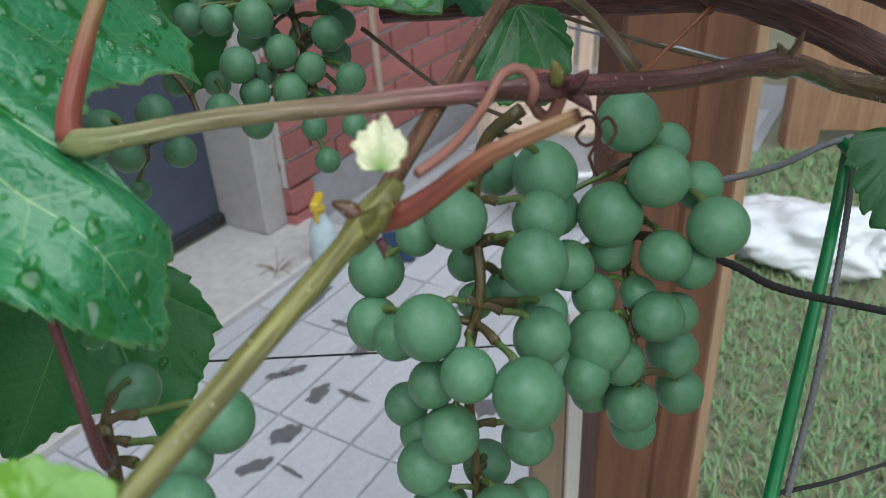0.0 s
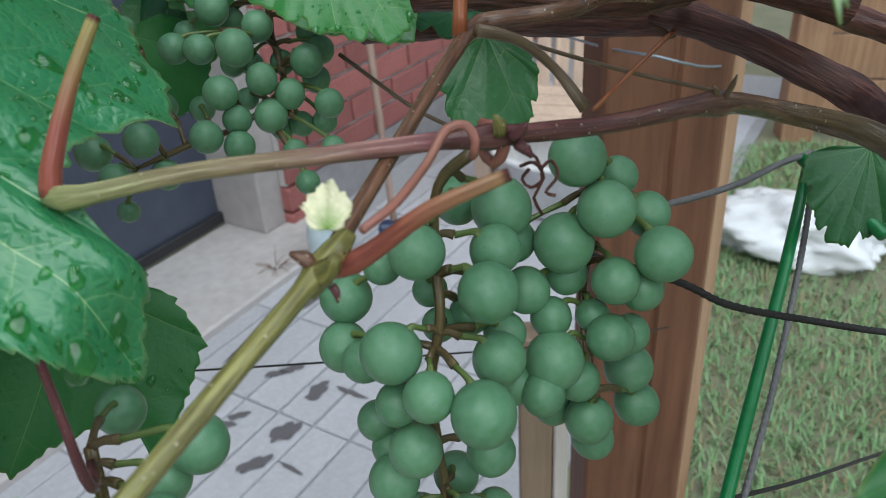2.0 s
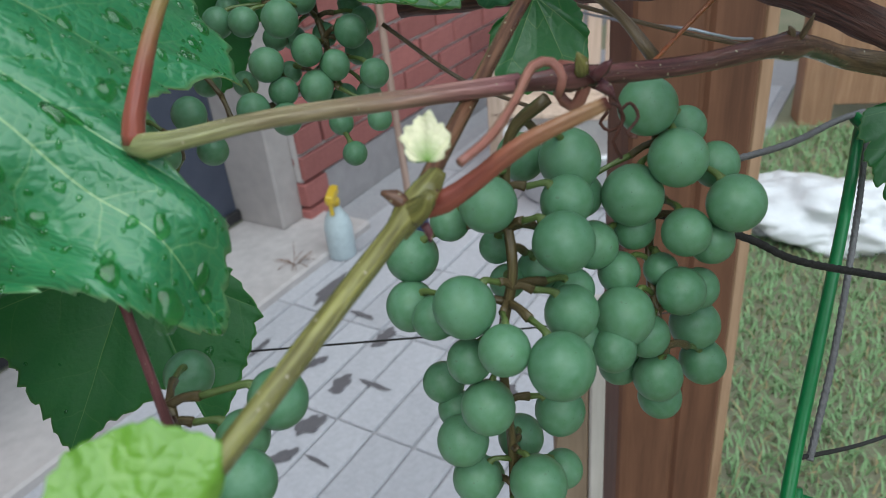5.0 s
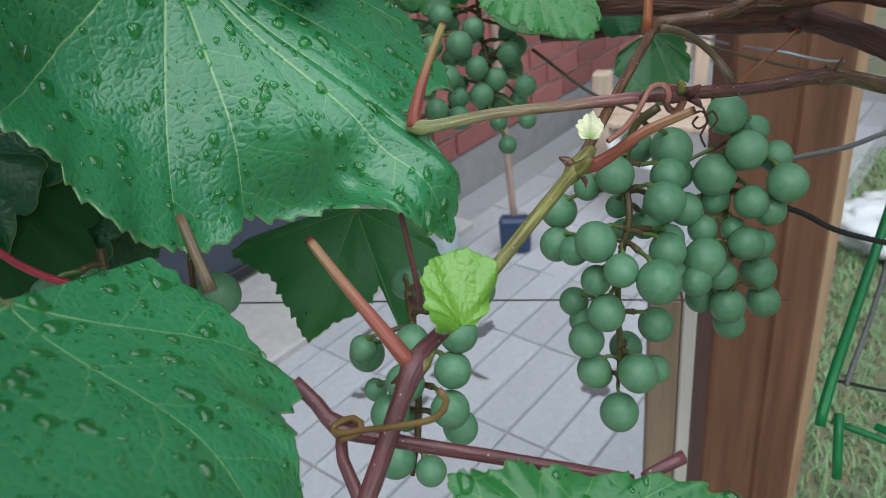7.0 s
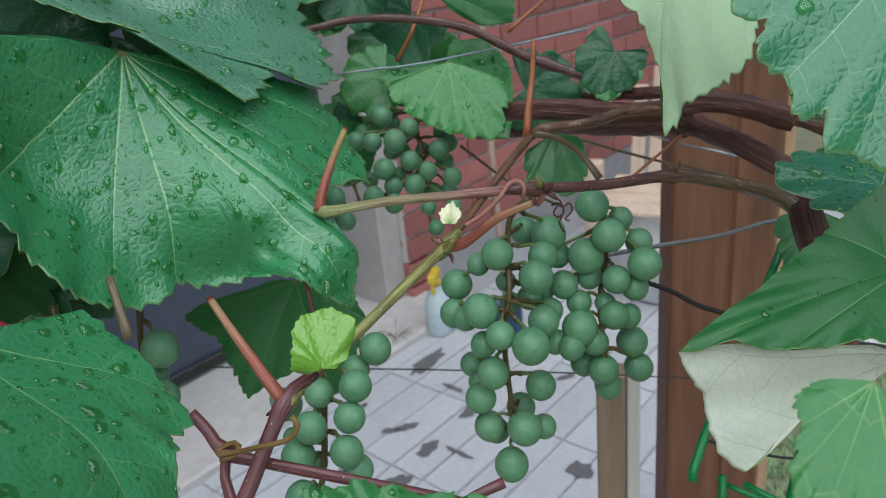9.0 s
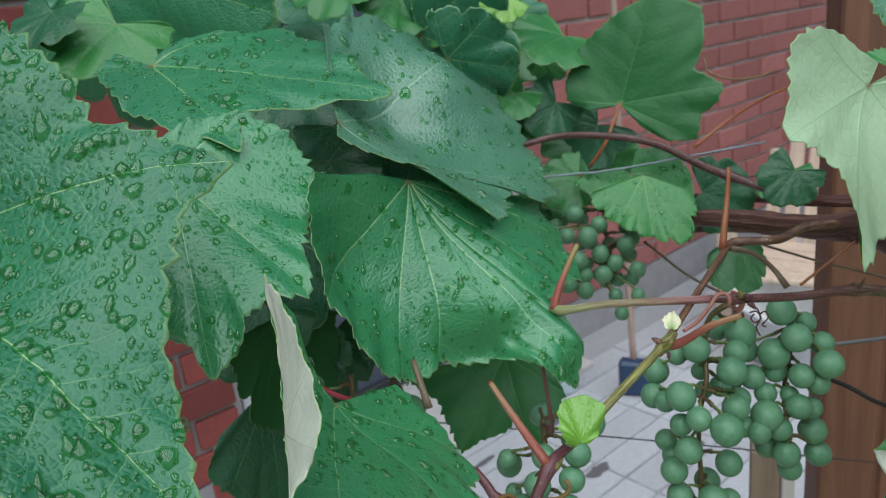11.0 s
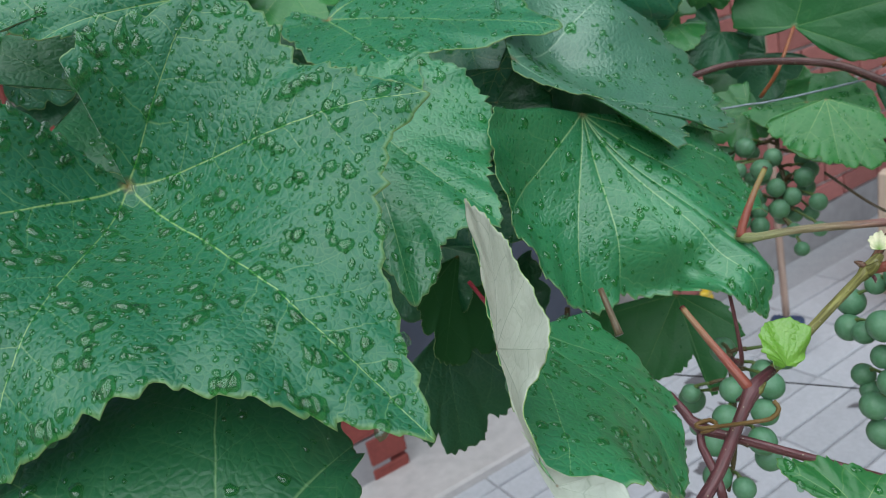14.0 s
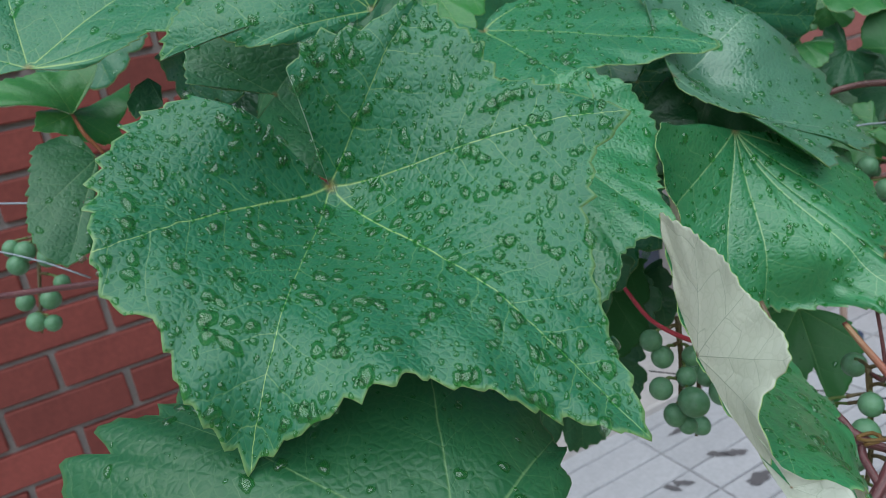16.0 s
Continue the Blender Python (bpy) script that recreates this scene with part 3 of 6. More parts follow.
        u = rng.random()
        wet.append((p, nn, drop_size * (math.exp(rng.gauss(-0.55, 0.45)) if u < 0.93 else rng.uniform(1.5, 2.7)), u))
    for q, r in pools:
        at = int(np.argmin(np.linalg.norm(top - np.array(q), axis=1)))
        k, j = min(at // rings, around - 1), min(at % rings, rings - 2)
        p = Vector(top[k * rings + j])
        nn = (Vector(top[k * rings + j + 1]) - p).cross(Vector(top[(k + 1) * rings + j]) - p).normalized()
        wet.append((p, nn if nn.dot(mean) > 0 else -nn, r, 0.5))
    return me, wet


def drop_mesh(name, wet, seed=0):
    """Water beads and short runs, each a low uneven dome on the blade."""
    rng = random.Random(seed)
    verts, faces = [], []
    N = 12
    for p, n, r, u in wet:
        down = Vector((0, 0, -1))
        down = (down - n * down.dot(n))
        down = down.normalized() if down.length > 1e-4 else n.orthogonal().normalized()
        across = n.cross(down)
        turn = rng.uniform(-0.6, 0.6)
        down, across = down * math.cos(turn) + across * math.sin(turn), across * math.cos(turn) - down * math.sin(turn)
        long = 1.0 + (0.9 * rng.random() if rng.random() > 0.6 else 0.25 * rng.random())
        h = r * (0.55 + 0.2 * rng.random())
        base = len(verts)
        f1, f2, f3 = (rng.uniform(0, 6.28) for _ in range(3))
        lob = [1 + 0.15 * math.sin(2 * s * 6.283 / N + f1) + 0.13 * math.sin(3 * s * 6.283 / N + f2) + 0.07 * math.sin(5 * s * 6.283 / N + f3) for s in range(N)]
        for q, z in ((1.0, -0.06), (0.92, 0.42), (0.68, 0.78), (0.34, 0.96)):
            for s in range(N):
                a = 6.28318 * s / N
                w = q * (1 + (lob[s] - 1) * q)
                nar = 1 - 0.3 * (long - 1) * (math.sin(a) < 0)
                verts.append(p + across * (math.cos(a) * w * r * nar) + down * ((math.sin(a) * long * w + 0.18 * (1 - q)) * r) + n * (z * h))
        verts.append(p + n * h + down * 0.18 * r)
        for ring in range(3):
            for s in range(N):
                t = (s + 1) % N
                faces.append((base + ring * N + t, base + ring * N + s, base + ring * N + N + s, base + ring * N + N + t))
        for s in range(N):
            faces.append((base + 3 * N + (s + 1) % N, base + 3 * N + s, base + 4 * N))
    return mesh_of(name, verts, faces, [WATER])


# ---- house, patio and lawn ----
ALONG, OUT = Vector((0.475, 0.88, 0)), Vector((-0.88, 0.475, 0))
HOUSE = Matrix(((ALONG.x, OUT.x, 0, 0), (ALONG.y, OUT.y, 0, 0), (0, 0, 1, 0), (0, 0, 0, 1)))
FACE = 1.30


def structure(name, bm, mat, label, category, m=None):
    ob = part(name, bm, mat, None)
    if m is not None:
        ob.matrix_world = m
    return tagged(ob, label, category, kind="structure")


bm = bmesh.new()
box(bm, (-40, -40, -0.30), (40, 40, -0.018))
structure("ground", bm, GRASS_SOIL, "patchy lawn with dry soil showing through", "lawn")
bm = bmesh.new()
box(bm, (-1.5, 0.30, -0.10), (3.2, FACE, -0.007))
patio = structure("pavement", bm, JOINT, "pale grey paving of narrow stones with damp joints", "paving", HOUSE)
bm = bmesh.new()
box(bm, (-2.6, FACE + 0.012, 0.13), (0.375, FACE + 0.30, 1.36))
wall_left = structure("wall_left", bm, MORTAR, "red brick house wall with pale mortar joints", "wall", HOUSE)
bm = bmesh.new()
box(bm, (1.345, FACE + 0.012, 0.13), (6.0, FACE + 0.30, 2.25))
wall_right = structure("wall_right", bm, MORTAR_LIT, "red brick house wall beyond the door, coloured paler for open daylight", "wall", HOUSE)
bm = bmesh.new()
box(bm, (-2.6, FACE + 0.004, -0.1), (0.335, FACE + 0.30, 0.13))
structure("wall_base_left", bm, PARGE, "grey rendered footing under the brick wall", "footing", HOUSE)
bm = bmesh.new()
box(bm, (1.43, FACE + 0.004, -0.1), (6.0, FACE + 0.30, 0.13))
structure("wall_base_right", bm, PARGE, "grey rendered footing under the brick wall", "footing", HOUSE)
bm = bmesh.new()
box(bm, (0.375, FACE, 2.05), (1.345, FACE + 0.30, 2.25))
structure("lintel", bm, CONCRETE, "grey lintel over the door", "lintel", HOUSE)
bm = bmesh.new()
box(bm, (0.20, FACE - 0.16, -0.05), (1.40, FACE + 0.19, 0.022), bevel=0.006)
structure("door_sill", bm, CONCRETE, "pale concrete door sill, stained pink along the edge", "sill", HOUSE)
bm = bmesh.new()
box(bm, (0.40, FACE + 0.185, 0.022), (0.46, FACE + 0.25, 2.05), bevel=0.004)
box(bm, (1.26, FACE + 0.03, 0.022), (1.345, FACE + 0.25, 2.05), bevel=0.004)
box(bm, (0.46, FACE + 0.185, 2.0), (1.26, FACE + 0.25, 2.05), bevel=0.004)
frame_ob = structure("door_frame", bm, JAMB, "beige painted door frame in the brick opening", "door frame", HOUSE)
door = thing("door_1", "closed dark blue-grey house door", "door", kind="structure")
door.matrix_world = HOUSE
bm = bmesh.new()
box(bm, (0.46, FACE + 0.20, 0.03), (1.26, FACE + 0.24, 2.0), bevel=0.003)
part("panel", bm, DOOR, door)
bm = bmesh.new()
box(bm, (0.46, FACE + 0.185, 0.028), (1.26, FACE + 0.198, 0.06), bevel=0.003)
part("weather_bar", bm, BLACK, door, "black rubber weather bar")
bm = bmesh.new()
box(bm, (0.465, FACE + 0.188, 0.10), (0.50, FACE + 0.199, 1.95), bevel=0.003)
part("stile", bm, WHITE, door, "white door stile")
bm = bmesh.new()
box(bm, (1.17, FACE + 0.15, 0.95), (1.23, FACE + 0.199, 0.98), bevel=0.004)
part("door_handle", bm, WIRE, door, "metal lever handle")

# ---- garden timber ----
post = thing("timber_post", "brown stained square timber post with a long crack", "post", at=(0.166, 0.568, -0.02))
bm = bmesh.new()
box(bm, (-0.0465, -0.0445, 0), (0.006, 0.0445, 2.3), bevel=0.003)
box(bm, (0.0085, -0.0450, 0), (0.0465, 0.0440, 2.3), bevel=0.003)
box(bm, (0.0, -0.0415, 0), (0.02, 0.0415, 2.3))
part("shaft", bm, POST_WOOD, post)
bm = bmesh.new()
box(bm, (0.0475, -0.040, 0), (0.0585, 0.040, 2.3), bevel=0.002)
part("edge_board", bm, POST_SIDE, post, "pale edge board")
post.rotation_euler = (0, 0, radians(2))

stake = thing("wooden_stake", "weathered grey-brown stake with one white side", "stake", at=(0.0715, 0.43, -0.02))
bm = bmesh.new()
box(bm, (-0.0185, -0.012, 0), (0.0075, 0.012, 0.655), bevel=0.0015)
part("board", bm, STAKE_WOOD, stake)
bm = bmesh.new()
box(bm, (0.008, -0.014, 0), (0.0195, 0.012, 0.66), bevel=0.0015)
part("white_board", bm, WHITE_WOOD, stake, "white painted board")

fence = thing("board_fence", "tan horizontal board fence with a stout post", "fence", at=(1.10, 2.35, -0.02))
for k in range(9):
    bm = bmesh.new()
    box(bm, (-0.02, 0, 0.06 + 0.145 * k), (2.6, 0.025, 0.198 + 0.145 * k), bevel=0.003)
    part("board", bm, FENCE_WOOD, fence)
for x in (-0.1, 1.2, 2.55):
    bm = bmesh.new()
    box(bm, (x, -0.03, 0), (x + 0.10, 0.07, 1.45), bevel=0.004)
    part("post", bm, FENCE_WOOD, fence)
fence.rotation_euler = (0, 0, radians(-8))

# ---- the vine ----
vine = thing("grapevine", "wet grapevine with broad green leaves on brown canes", "grapevine")
CAST = {"old": (LEAF, LEAF_UNDER), "young": (LEAF_YOUNG, LEAF_UNDER), "lime": (LEAF_LIME, LEAF_YOUNG), "dim": (LEAF_SHADE, LEAF_DIM), "pale": (LEAF_YOUNG, LEAF_PALE), "deep": (LEAF_DEEP, LEAF_UNDER), "blue": (LEAF_SHEEN, LEAF_DIM), "bud": (LEAF_YOUNG, LEAF_BUD), "fold": (LEAF_MID, LEAF_UNDER), "leafgreen": (LEAF_MID, LEAF_DIM)}
count = [0]


def leaf(centre, lobes, cast="old", label="", stem=None, stem_r=0.0013, single=0, **kw):
    """A leaf of the vine, with its drops and its petiole."""
    count[0] += 1
    me, wet = leaf_shape("leaf", centre, lobes, CAST[cast], seed=count[0], **kw)
    ob = part("leaf", me, None, vine, label)
    large = sorted(wet, key=lambda w: -w[2])[:single]
    for k, w in enumerate(large):
        part("water_drop", drop_mesh("water_drop", [w], 1000 * count[0] + k), None, ob)
    rest = [w for w in wet if w not in large]
    if rest:
        tagged(part("rain_water", drop_mesh("rain_water", rest, count[0]), None, ob, "clear rain water in fine beads"), kind="stuff")
    if stem:
        pts = [Vector(centre)] + [Vector(p) for p in stem]
        part("petiole", tube_mesh("petiole", pts, [stem_r * 0.8] + [stem_r] * len(stem), PETIOLE, 8, 0.004, seed=count[0]), None, ob, "red leaf stalk")
    return ob


def fan(centre, tip, roll=0.0, tilt=0.0, w=1.0, droop=0.0):
    """Lobes of a leaf that faces the open side, from its stalk end and the tip of its middle lobe."""
    c, t = Vector(centre), Vector(tip)
    d = t - c
    n = (FRONT - c).normalized()
    n = (n - d * (n.dot(d) / d.length_squared)).normalized()
    n = rotated(n, d.normalized(), roll)
    out = []
    for a, l in ((-112, 0.66), (-54, 0.86), (0, 1.0), (54, 0.86), (112, 0.66)):
        v = rotated(d, n, a) * l * (1 if a == 0 else w)
        out.append(c + v - n * droop * d.length * (abs(a) / 112))
    return out


def cane(name, points, radii, mat, label="", parent=None, **kw):
    count[0] += 1
    return part(name, tube_mesh(name, points, radii, mat, seed=count[0], **kw), None, parent or vine, label)


# old wood and this year's shoots
cane("old_cane", [(-0.0198, 0.3288, 0.8782), (0.022, 0.3222, 0.8813), (0.0699, 0.3045, 0.8846), (0.107, 0.2762, 0.8907)], [0.005, 0.0055, 0.006, 0.008], BARK, "dark peeling old cane", rough=0.16)
cane("old_cane", [(0.1029, 0.2771, 0.8928), (0.1241, 0.2553, 0.8882), (0.1425, 0.2386, 0.8808), (0.1596, 0.2228, 0.8712), (0.1461, 0.1655, 0.8764), (0.155, 0.1606, 0.8499), (0.1635, 0.1537, 0.8078), (0.1729, 0.1489, 0.7225)], [0.0070, 0.0056, 0.0058, 0.0060, 0.0065, 0.0070, 0.0075, 0.008], BARK, "thick shaggy red-brown trunk", rough=0.16)
cane("old_cane", [(-0.0349, 0.4151, 0.8792), (0.0832, 0.3051, 0.9029), (0.1214, 0.3018, 0.9003), (0.1635, 0.295, 0.8888), (0.2085, 0.2866, 0.8724), (0.2457, 0.2857, 0.8519)], [0.0022, 0.0036, 0.0045, 0.005, 0.0052, 0.0055], BARK, "dark red-brown old cane", rough=0.14)
cane("old_cane", [(0.0038, 0.246, 0.9090), (0.0364, 0.2374, 0.9107), (0.0787, 0.2439, 0.9048), (0.1163, 0.2439, 0.9091), (0.1551, 0.2394, 0.8995)], [0.005, 0.0055, 0.006, 0.0055, 0.006], BARK, "dark peeling old cane", rough=0.16)
cane("cane", [(-0.0483, -0.0036, 0.8386), (-0.0432, 0.0074, 0.8457), (-0.033, 0.0275, 0.8695), (-0.0268, 0.0391, 0.873)], [0.0026, 0.0025, 0.0023, 0.0020], CANE_RED, "purple-brown lower cane", knots=((2, 0.45),))
cane("cane", [(-0.0275, 0.0377, 0.8726), (-0.0135, 0.0638, 0.8805), (0.0029, 0.0942, 0.8897), (0.006, 0.1, 0.8915)], [0.0019, 0.0019, 0.0020, 0.0023], CANE_GREEN, "yellow-green cane with pale spots", knots=((3, 0.35),))
cane("cane", [(0.006, 0.1, 0.8915), (0.0155, 0.126, 0.9), (0.028, 0.16, 0.911), (0.0355, 0.182, 0.9135), (0.0567, 0.1802, 0.9163), (0.0752, 0.2168, 0.9123), (0.1078, 0.2642, 0.8998)], [0.0018, 0.0017, 0.0018, 0.0023, 0.0023, 0.0025, 0.003], CANE_OLIVE, "brown cane with a green tinge", knots=((3, 0.3),))
cane("cane", [(-0.06, 0.132, 0.9), (-0.052, 0.118, 0.9015), (-0.043, 0.109, 0.9025), (-0.022, 0.1165, 0.9034), (0.006, 0.123, 0.9034), (0.026, 0.1285, 0.903)], [0.0015, 0.0017, 0.0020, 0.0019, 0.0019, 0.0020], SHOOT, "green and pinkish-red level shoot", knots=((2, 0.3),))
cane("cane", [(0.025, 0.128, 0.903), (0.0365, 0.131, 0.9025), (0.064, 0.146, 0.8985), (0.0915, 0.162, 0.8965), (0.1185, 0.1905, 0.883), (0.1357, 0.1769, 0.8815), (0.1467, 0.1675, 0.8756)], [0.0018, 0.0021, 0.0022, 0.0026, 0.0031, 0.0036, 0.004], CANE_LEVEL, "level cane turning from red-brown to olive", knots=((1, 0.4), (3, 0.35)))
cane("cut_stub", [(0.0065, 0.0998, 0.8908), (0.0115, 0.1003, 0.8918), (0.018, 0.1, 0.8962), (0.026, 0.0995, 0.9022), (0.0395, 0.1005, 0.9076)], [0.0021, 0.0022, 0.0018, 0.0016, 0.0012], STUB_TAN, "red petiole stub fading to a tan cut end", rough=0.04)
cane("cut_stub", [(-0.033, 0.0275, 0.87), (-0.0385, 0.03, 0.876), (-0.05, 0.037, 0.887), (-0.0605, 0.0435, 0.8975)], [0.0024, 0.0020, 0.0015, 0.0012], STUB_TAN, "red petiole stub fading to a tan cut end", rough=0.04)
cane("cut_stub", [(-0.0465, 0.1105, 0.9025), (-0.046, 0.112, 0.907), (-0.0415, 0.118, 0.92), (-0.036, 0.125, 0.932)], [0.0023, 0.0021, 0.0015, 0.0012], STUB, "red petiole stub fading to olive with a dark cut end", rough=0.04)
cane("cut_stub", [(0.03, 0.1722, 0.9131), (0.0307, 0.1773, 0.9233), (0.0321, 0.1909, 0.9389), (0.0326, 0.197, 0.9513)], [0.0021, 0.0017, 0.0013, 0.0011], PETIOLE, "red petiole stub", rough=0.04)
cane("cut_stub", [(-0.084, 0.0311, 0.8894), (-0.0875, 0.0353, 0.8953), (-0.0936, 0.0421, 0.9054)], [0.0019, 0.0015, 0.0013], TWIG, "brown twig stub", rough=0.06)
cane("cut_stub", [(0.0227, 0.0253, 0.8389), (0.027, 0.028, 0.8398), (0.0326, 0.0311, 0.8409)], [0.0014, 0.0015, 0.0018], CANE_RED, "red petiole stub with a torn end", rough=0.10)
cane("twig", [(0.0344, 0.1648, 0.9161), (0.0439, 0.1707, 0.9121), (0.0536, 0.174, 0.9034), (0.0613, 0.1703, 0.8935)], [0.0016, 0.0014, 0.0013, 0.0018], TWIG, "thin brown side twig")
cane("twig", [(0.1077, 0.2692, 0.8885), (0.0895, 0.2556, 0.8771), (0.0733, 0.2382, 0.869)], [0.0010, 0.0008, 0.0009], PETIOLE, "thin pinkish twig", sides=8)
cane("cane", [(-0.0645, 0.0254, 0.866), (-0.0588, 0.0236, 0.8603), (-0.0518, 0.0201, 0.8553), (-0.0339, 0.02, 0.8517), (-0.0134, 0.0235, 0.8449), (0.0075, 0.027, 0.838), (0.0202, 0.0282, 0.8347)], [0.0018, 0.0019, 0.0020, 0.0018, 0.0018, 0.0017, 0.0016], CANE_RED, "thin purple-red shoot", knots=((2, 0.5),))
cane("cane", [(-0.0519, 0.0197, 0.8547), (-0.0506, 0.0142, 0.8506), (-0.0446, 0.0065, 0.8447), (-0.0413, 0.001, 0.8377)], [0.0016, 0.0016, 0.0018, 0.0018], CANE_RED, "thin purple-red shoot")
cane("cane", [(-0.0965, 0.2405, 0.9588), (-0.0649, 0.2602, 0.9614), (-0.0162, 0.2695, 0.9531), (0.0184, 0.2719, 0.9349), (0.0322, 0.2731, 0.9286), (0.0598, 0.2657, 0.9187)], [0.002, 0.0022, 0.0024, 0.0026, 0.0028, 0.0024], CANE_BROWN, "brown cane high in the vine", knots=((4, 0.4),))
cane("twig", [(0.0116, 0.2745, 0.9473), (0.0326, 0.2849, 0.9623), (0.057, 0.2851, 0.9767), (0.0803, 0.2826, 0.9841)], [0.0012, 0.001, 0.0009, 0.0008], PETIOLE, "thin red twig", sides=8)
cane("twig", [(-0.0212, 0.2766, 0.8831), (0.0082, 0.2756, 0.8589), (0.0381, 0.2582, 0.8498)], [0.0009, 0.0009, 0.0008], TWIG, "thin dark twig", sides=8)
cane("twig", [(0.039, 0.252, 0.894), (0.0866, 0.2578, 0.8766), (0.1307, 0.2641, 0.8629)], [0.0008, 0.0008, 0.0008], TWIG, "thin dark twig", sides=8)
cane("twig", [(-0.5526, -0.0626, 0.9198), (-0.5143, -0.0477, 0.9214), (-0.4756, -0.0326, 0.9231), (-0.4238, -0.0185, 0.931)], [0.0022, 0.0021, 0.002, 0.002], CANE_RED, "pinkish-brown shoot")
cane("twig", [(-0.1538, 0.0354, 0.9109), (-0.143, 0.0365, 0.8947), (-0.129, 0.0419, 0.8835), (-0.1199, 0.0571, 0.8732)], [0.0010, 0.0011, 0.0013, 0.0013], CRIMSON, "bright red leaf stalk", sides=8)
for p, q, r, mat, lab in (((.0045, .0985, .8925), (.0005, .0985, .8950), 0.0017, CANE_OLIVE, "brown bud scale"),
                          ((.0085, .0985, .8925), (.0105, .0975, .8952), 0.0010, STUB, "small red bud"),
                          ((.0075, .0970, .8890), (.0085, .0955, .8862), 0.0009, CANE_RED, "red thorn-like bud tip"),
                          ((-.0345, .0265, .8685), (-.0385, .0250, .8665), 0.0013, CANE_BROWN, "brown bud scale"),
                          ((.0385, .1290, .9040), (.0375, .1270, .9085), 0.0015, CANE_GREEN, "green bud at the fork"),
                          ((.0410, .1290, .9030), (.0440, .1270, .9065), 0.0013, CANE_RED, "red frayed scar"),
                          ((.0420, .1300, .9010), (.0450, .1285, .8985), 0.0014, CANE_RED, "red frayed scar"),
                          ((.0925, .1600, .8985), (.0940, .1580, .9045), 0.0008, TWIG, "dry brown scar"),
                          ((.0905, .1600, .8985), (.0890, .1585, .9020), 0.0010, TWIG, "dry brown scar")):
    p, q = Vector(p), Vector(q)
    cane("bud", [p, p.lerp(q, 0.5) + Vector((0.0003, 0, 0.0002)), q], [r, r * 0.9, r * 0.25], mat, lab, sides=8, step=0.001, rough=0.2)
cane("peduncle", [(-0.0525, 0.0985, 0.8860), (-0.0494, 0.0940, 0.8694), (-0.0478, 0.0915, 0.8594), (-0.0468, 0.0900, 0.8500), (-0.0480, 0.0930, 0.8435), (-0.0535, 0.1020, 0.8415)], [0.0009, 0.0009, 0.0010, 0.0011, 0.0012, 0.0012], CANE_RED, "dark red stalk of a hanging bunch", sides=8)
for pts, rad, lab in (([(0.0028, 0.0955, 0.8882), (0.0052, 0.0985, 0.8908), (0.0082, 0.1008, 0.8935), (0.0102, 0.1045, 0.8950)], [0.0019, 0.0030, 0.0028, 0.0017], "swollen knobbly node of the cane"),
                      ([(0.0060, 0.0970, 0.8912), (0.0082, 0.0958, 0.8934), (0.0094, 0.0945, 0.8960)], [0.0022, 0.0019, 0.0010], "leaf cushion on the node"),
                      ([(-0.0300, 0.0330, 0.8712), (-0.0318, 0.0292, 0.8700), (-0.0338, 0.0262, 0.8682)], [0.0022, 0.0031, 0.0024], "swollen knobbly node of the cane")):
    cane("node", pts, rad, CANE_GREEN, lab, sides=12, step=0.0008, rough=0.22)
# tendrils
cane("tendril", [(0.0149, 0.0933, 0.9018), (0.02, 0.1002, 0.9032), (0.0247, 0.1121, 0.9051), (0.0283, 0.1191, 0.9089), (0.032, 0.1206, 0.909), (0.0338, 0.1183, 0.9067), (0.0329, 0.1185, 0.9032)], [0.0008, 0.0009, 0.0009, 0.0010, 0.0010, 0.0009, 0.0008], TENDRIL_PINK, "red-brown tendril hooked round the cane", sides=8, step=0.002)
cane("tendril", [(0.0346, 0.1353, 0.904), (0.0387, 0.1328, 0.9032), (0.0394, 0.132, 0.8997), (0.0373, 0.133, 0.8956), (0.0344, 0.1364, 0.8979), (0.0357, 0.1366, 0.9022)], [0.0012, 0.0014, 0.0014, 0.0013, 0.0011, 0.0009], TENDRIL_PINK, "red tendril coil", sides=8, step=0.002)
cane("tendril", [(-0.0231, 0.0117, 0.8762), (-0.0213, 0.0108, 0.8738), (-0.024, 0.0093, 0.8701), (-0.0337, 0.0097, 0.8667), (-0.0425, 0.014, 0.8614), (-0.0505, 0.0152, 0.8585), (-0.0532, 0.0186, 0.8575), (-0.0477, 0.0191, 0.8602), (-0.0444, 0.0152, 0.8602), (-0.0505, 0.0143, 0.857)], [0.0009, 0.0009, 0.0008, 0.0008, 0.0008, 0.0009, 0.0009, 0.0009, 0.0009, 0.0008], TENDRIL, "olive tendril coiled round the shoot", sides=8, step=0.002)
cane("tendril", [(0.041, 0.1343, 0.8994), (0.0462, 0.133, 0.8965), (0.0473, 0.1316, 0.8918), (0.0455, 0.1315, 0.8879), (0.0474, 0.1316, 0.8837)], [0.0004, 0.0004, 0.0004, 0.0004, 0.0004], BARK, "dry black tendril", sides=6, step=0.002)
cane("tendril", [(0.0179, 0.2628, 1.0034), (0.021, 0.2608, 0.9952), (0.034, 0.2622, 0.99), (0.0503, 0.2665, 0.9904), (0.0569, 0.2692, 0.9936)], [0.0007, 0.0007, 0.0007, 0.0006, 0.0005], TENDRIL, "pale green tendril", sides=6, step=0.002)

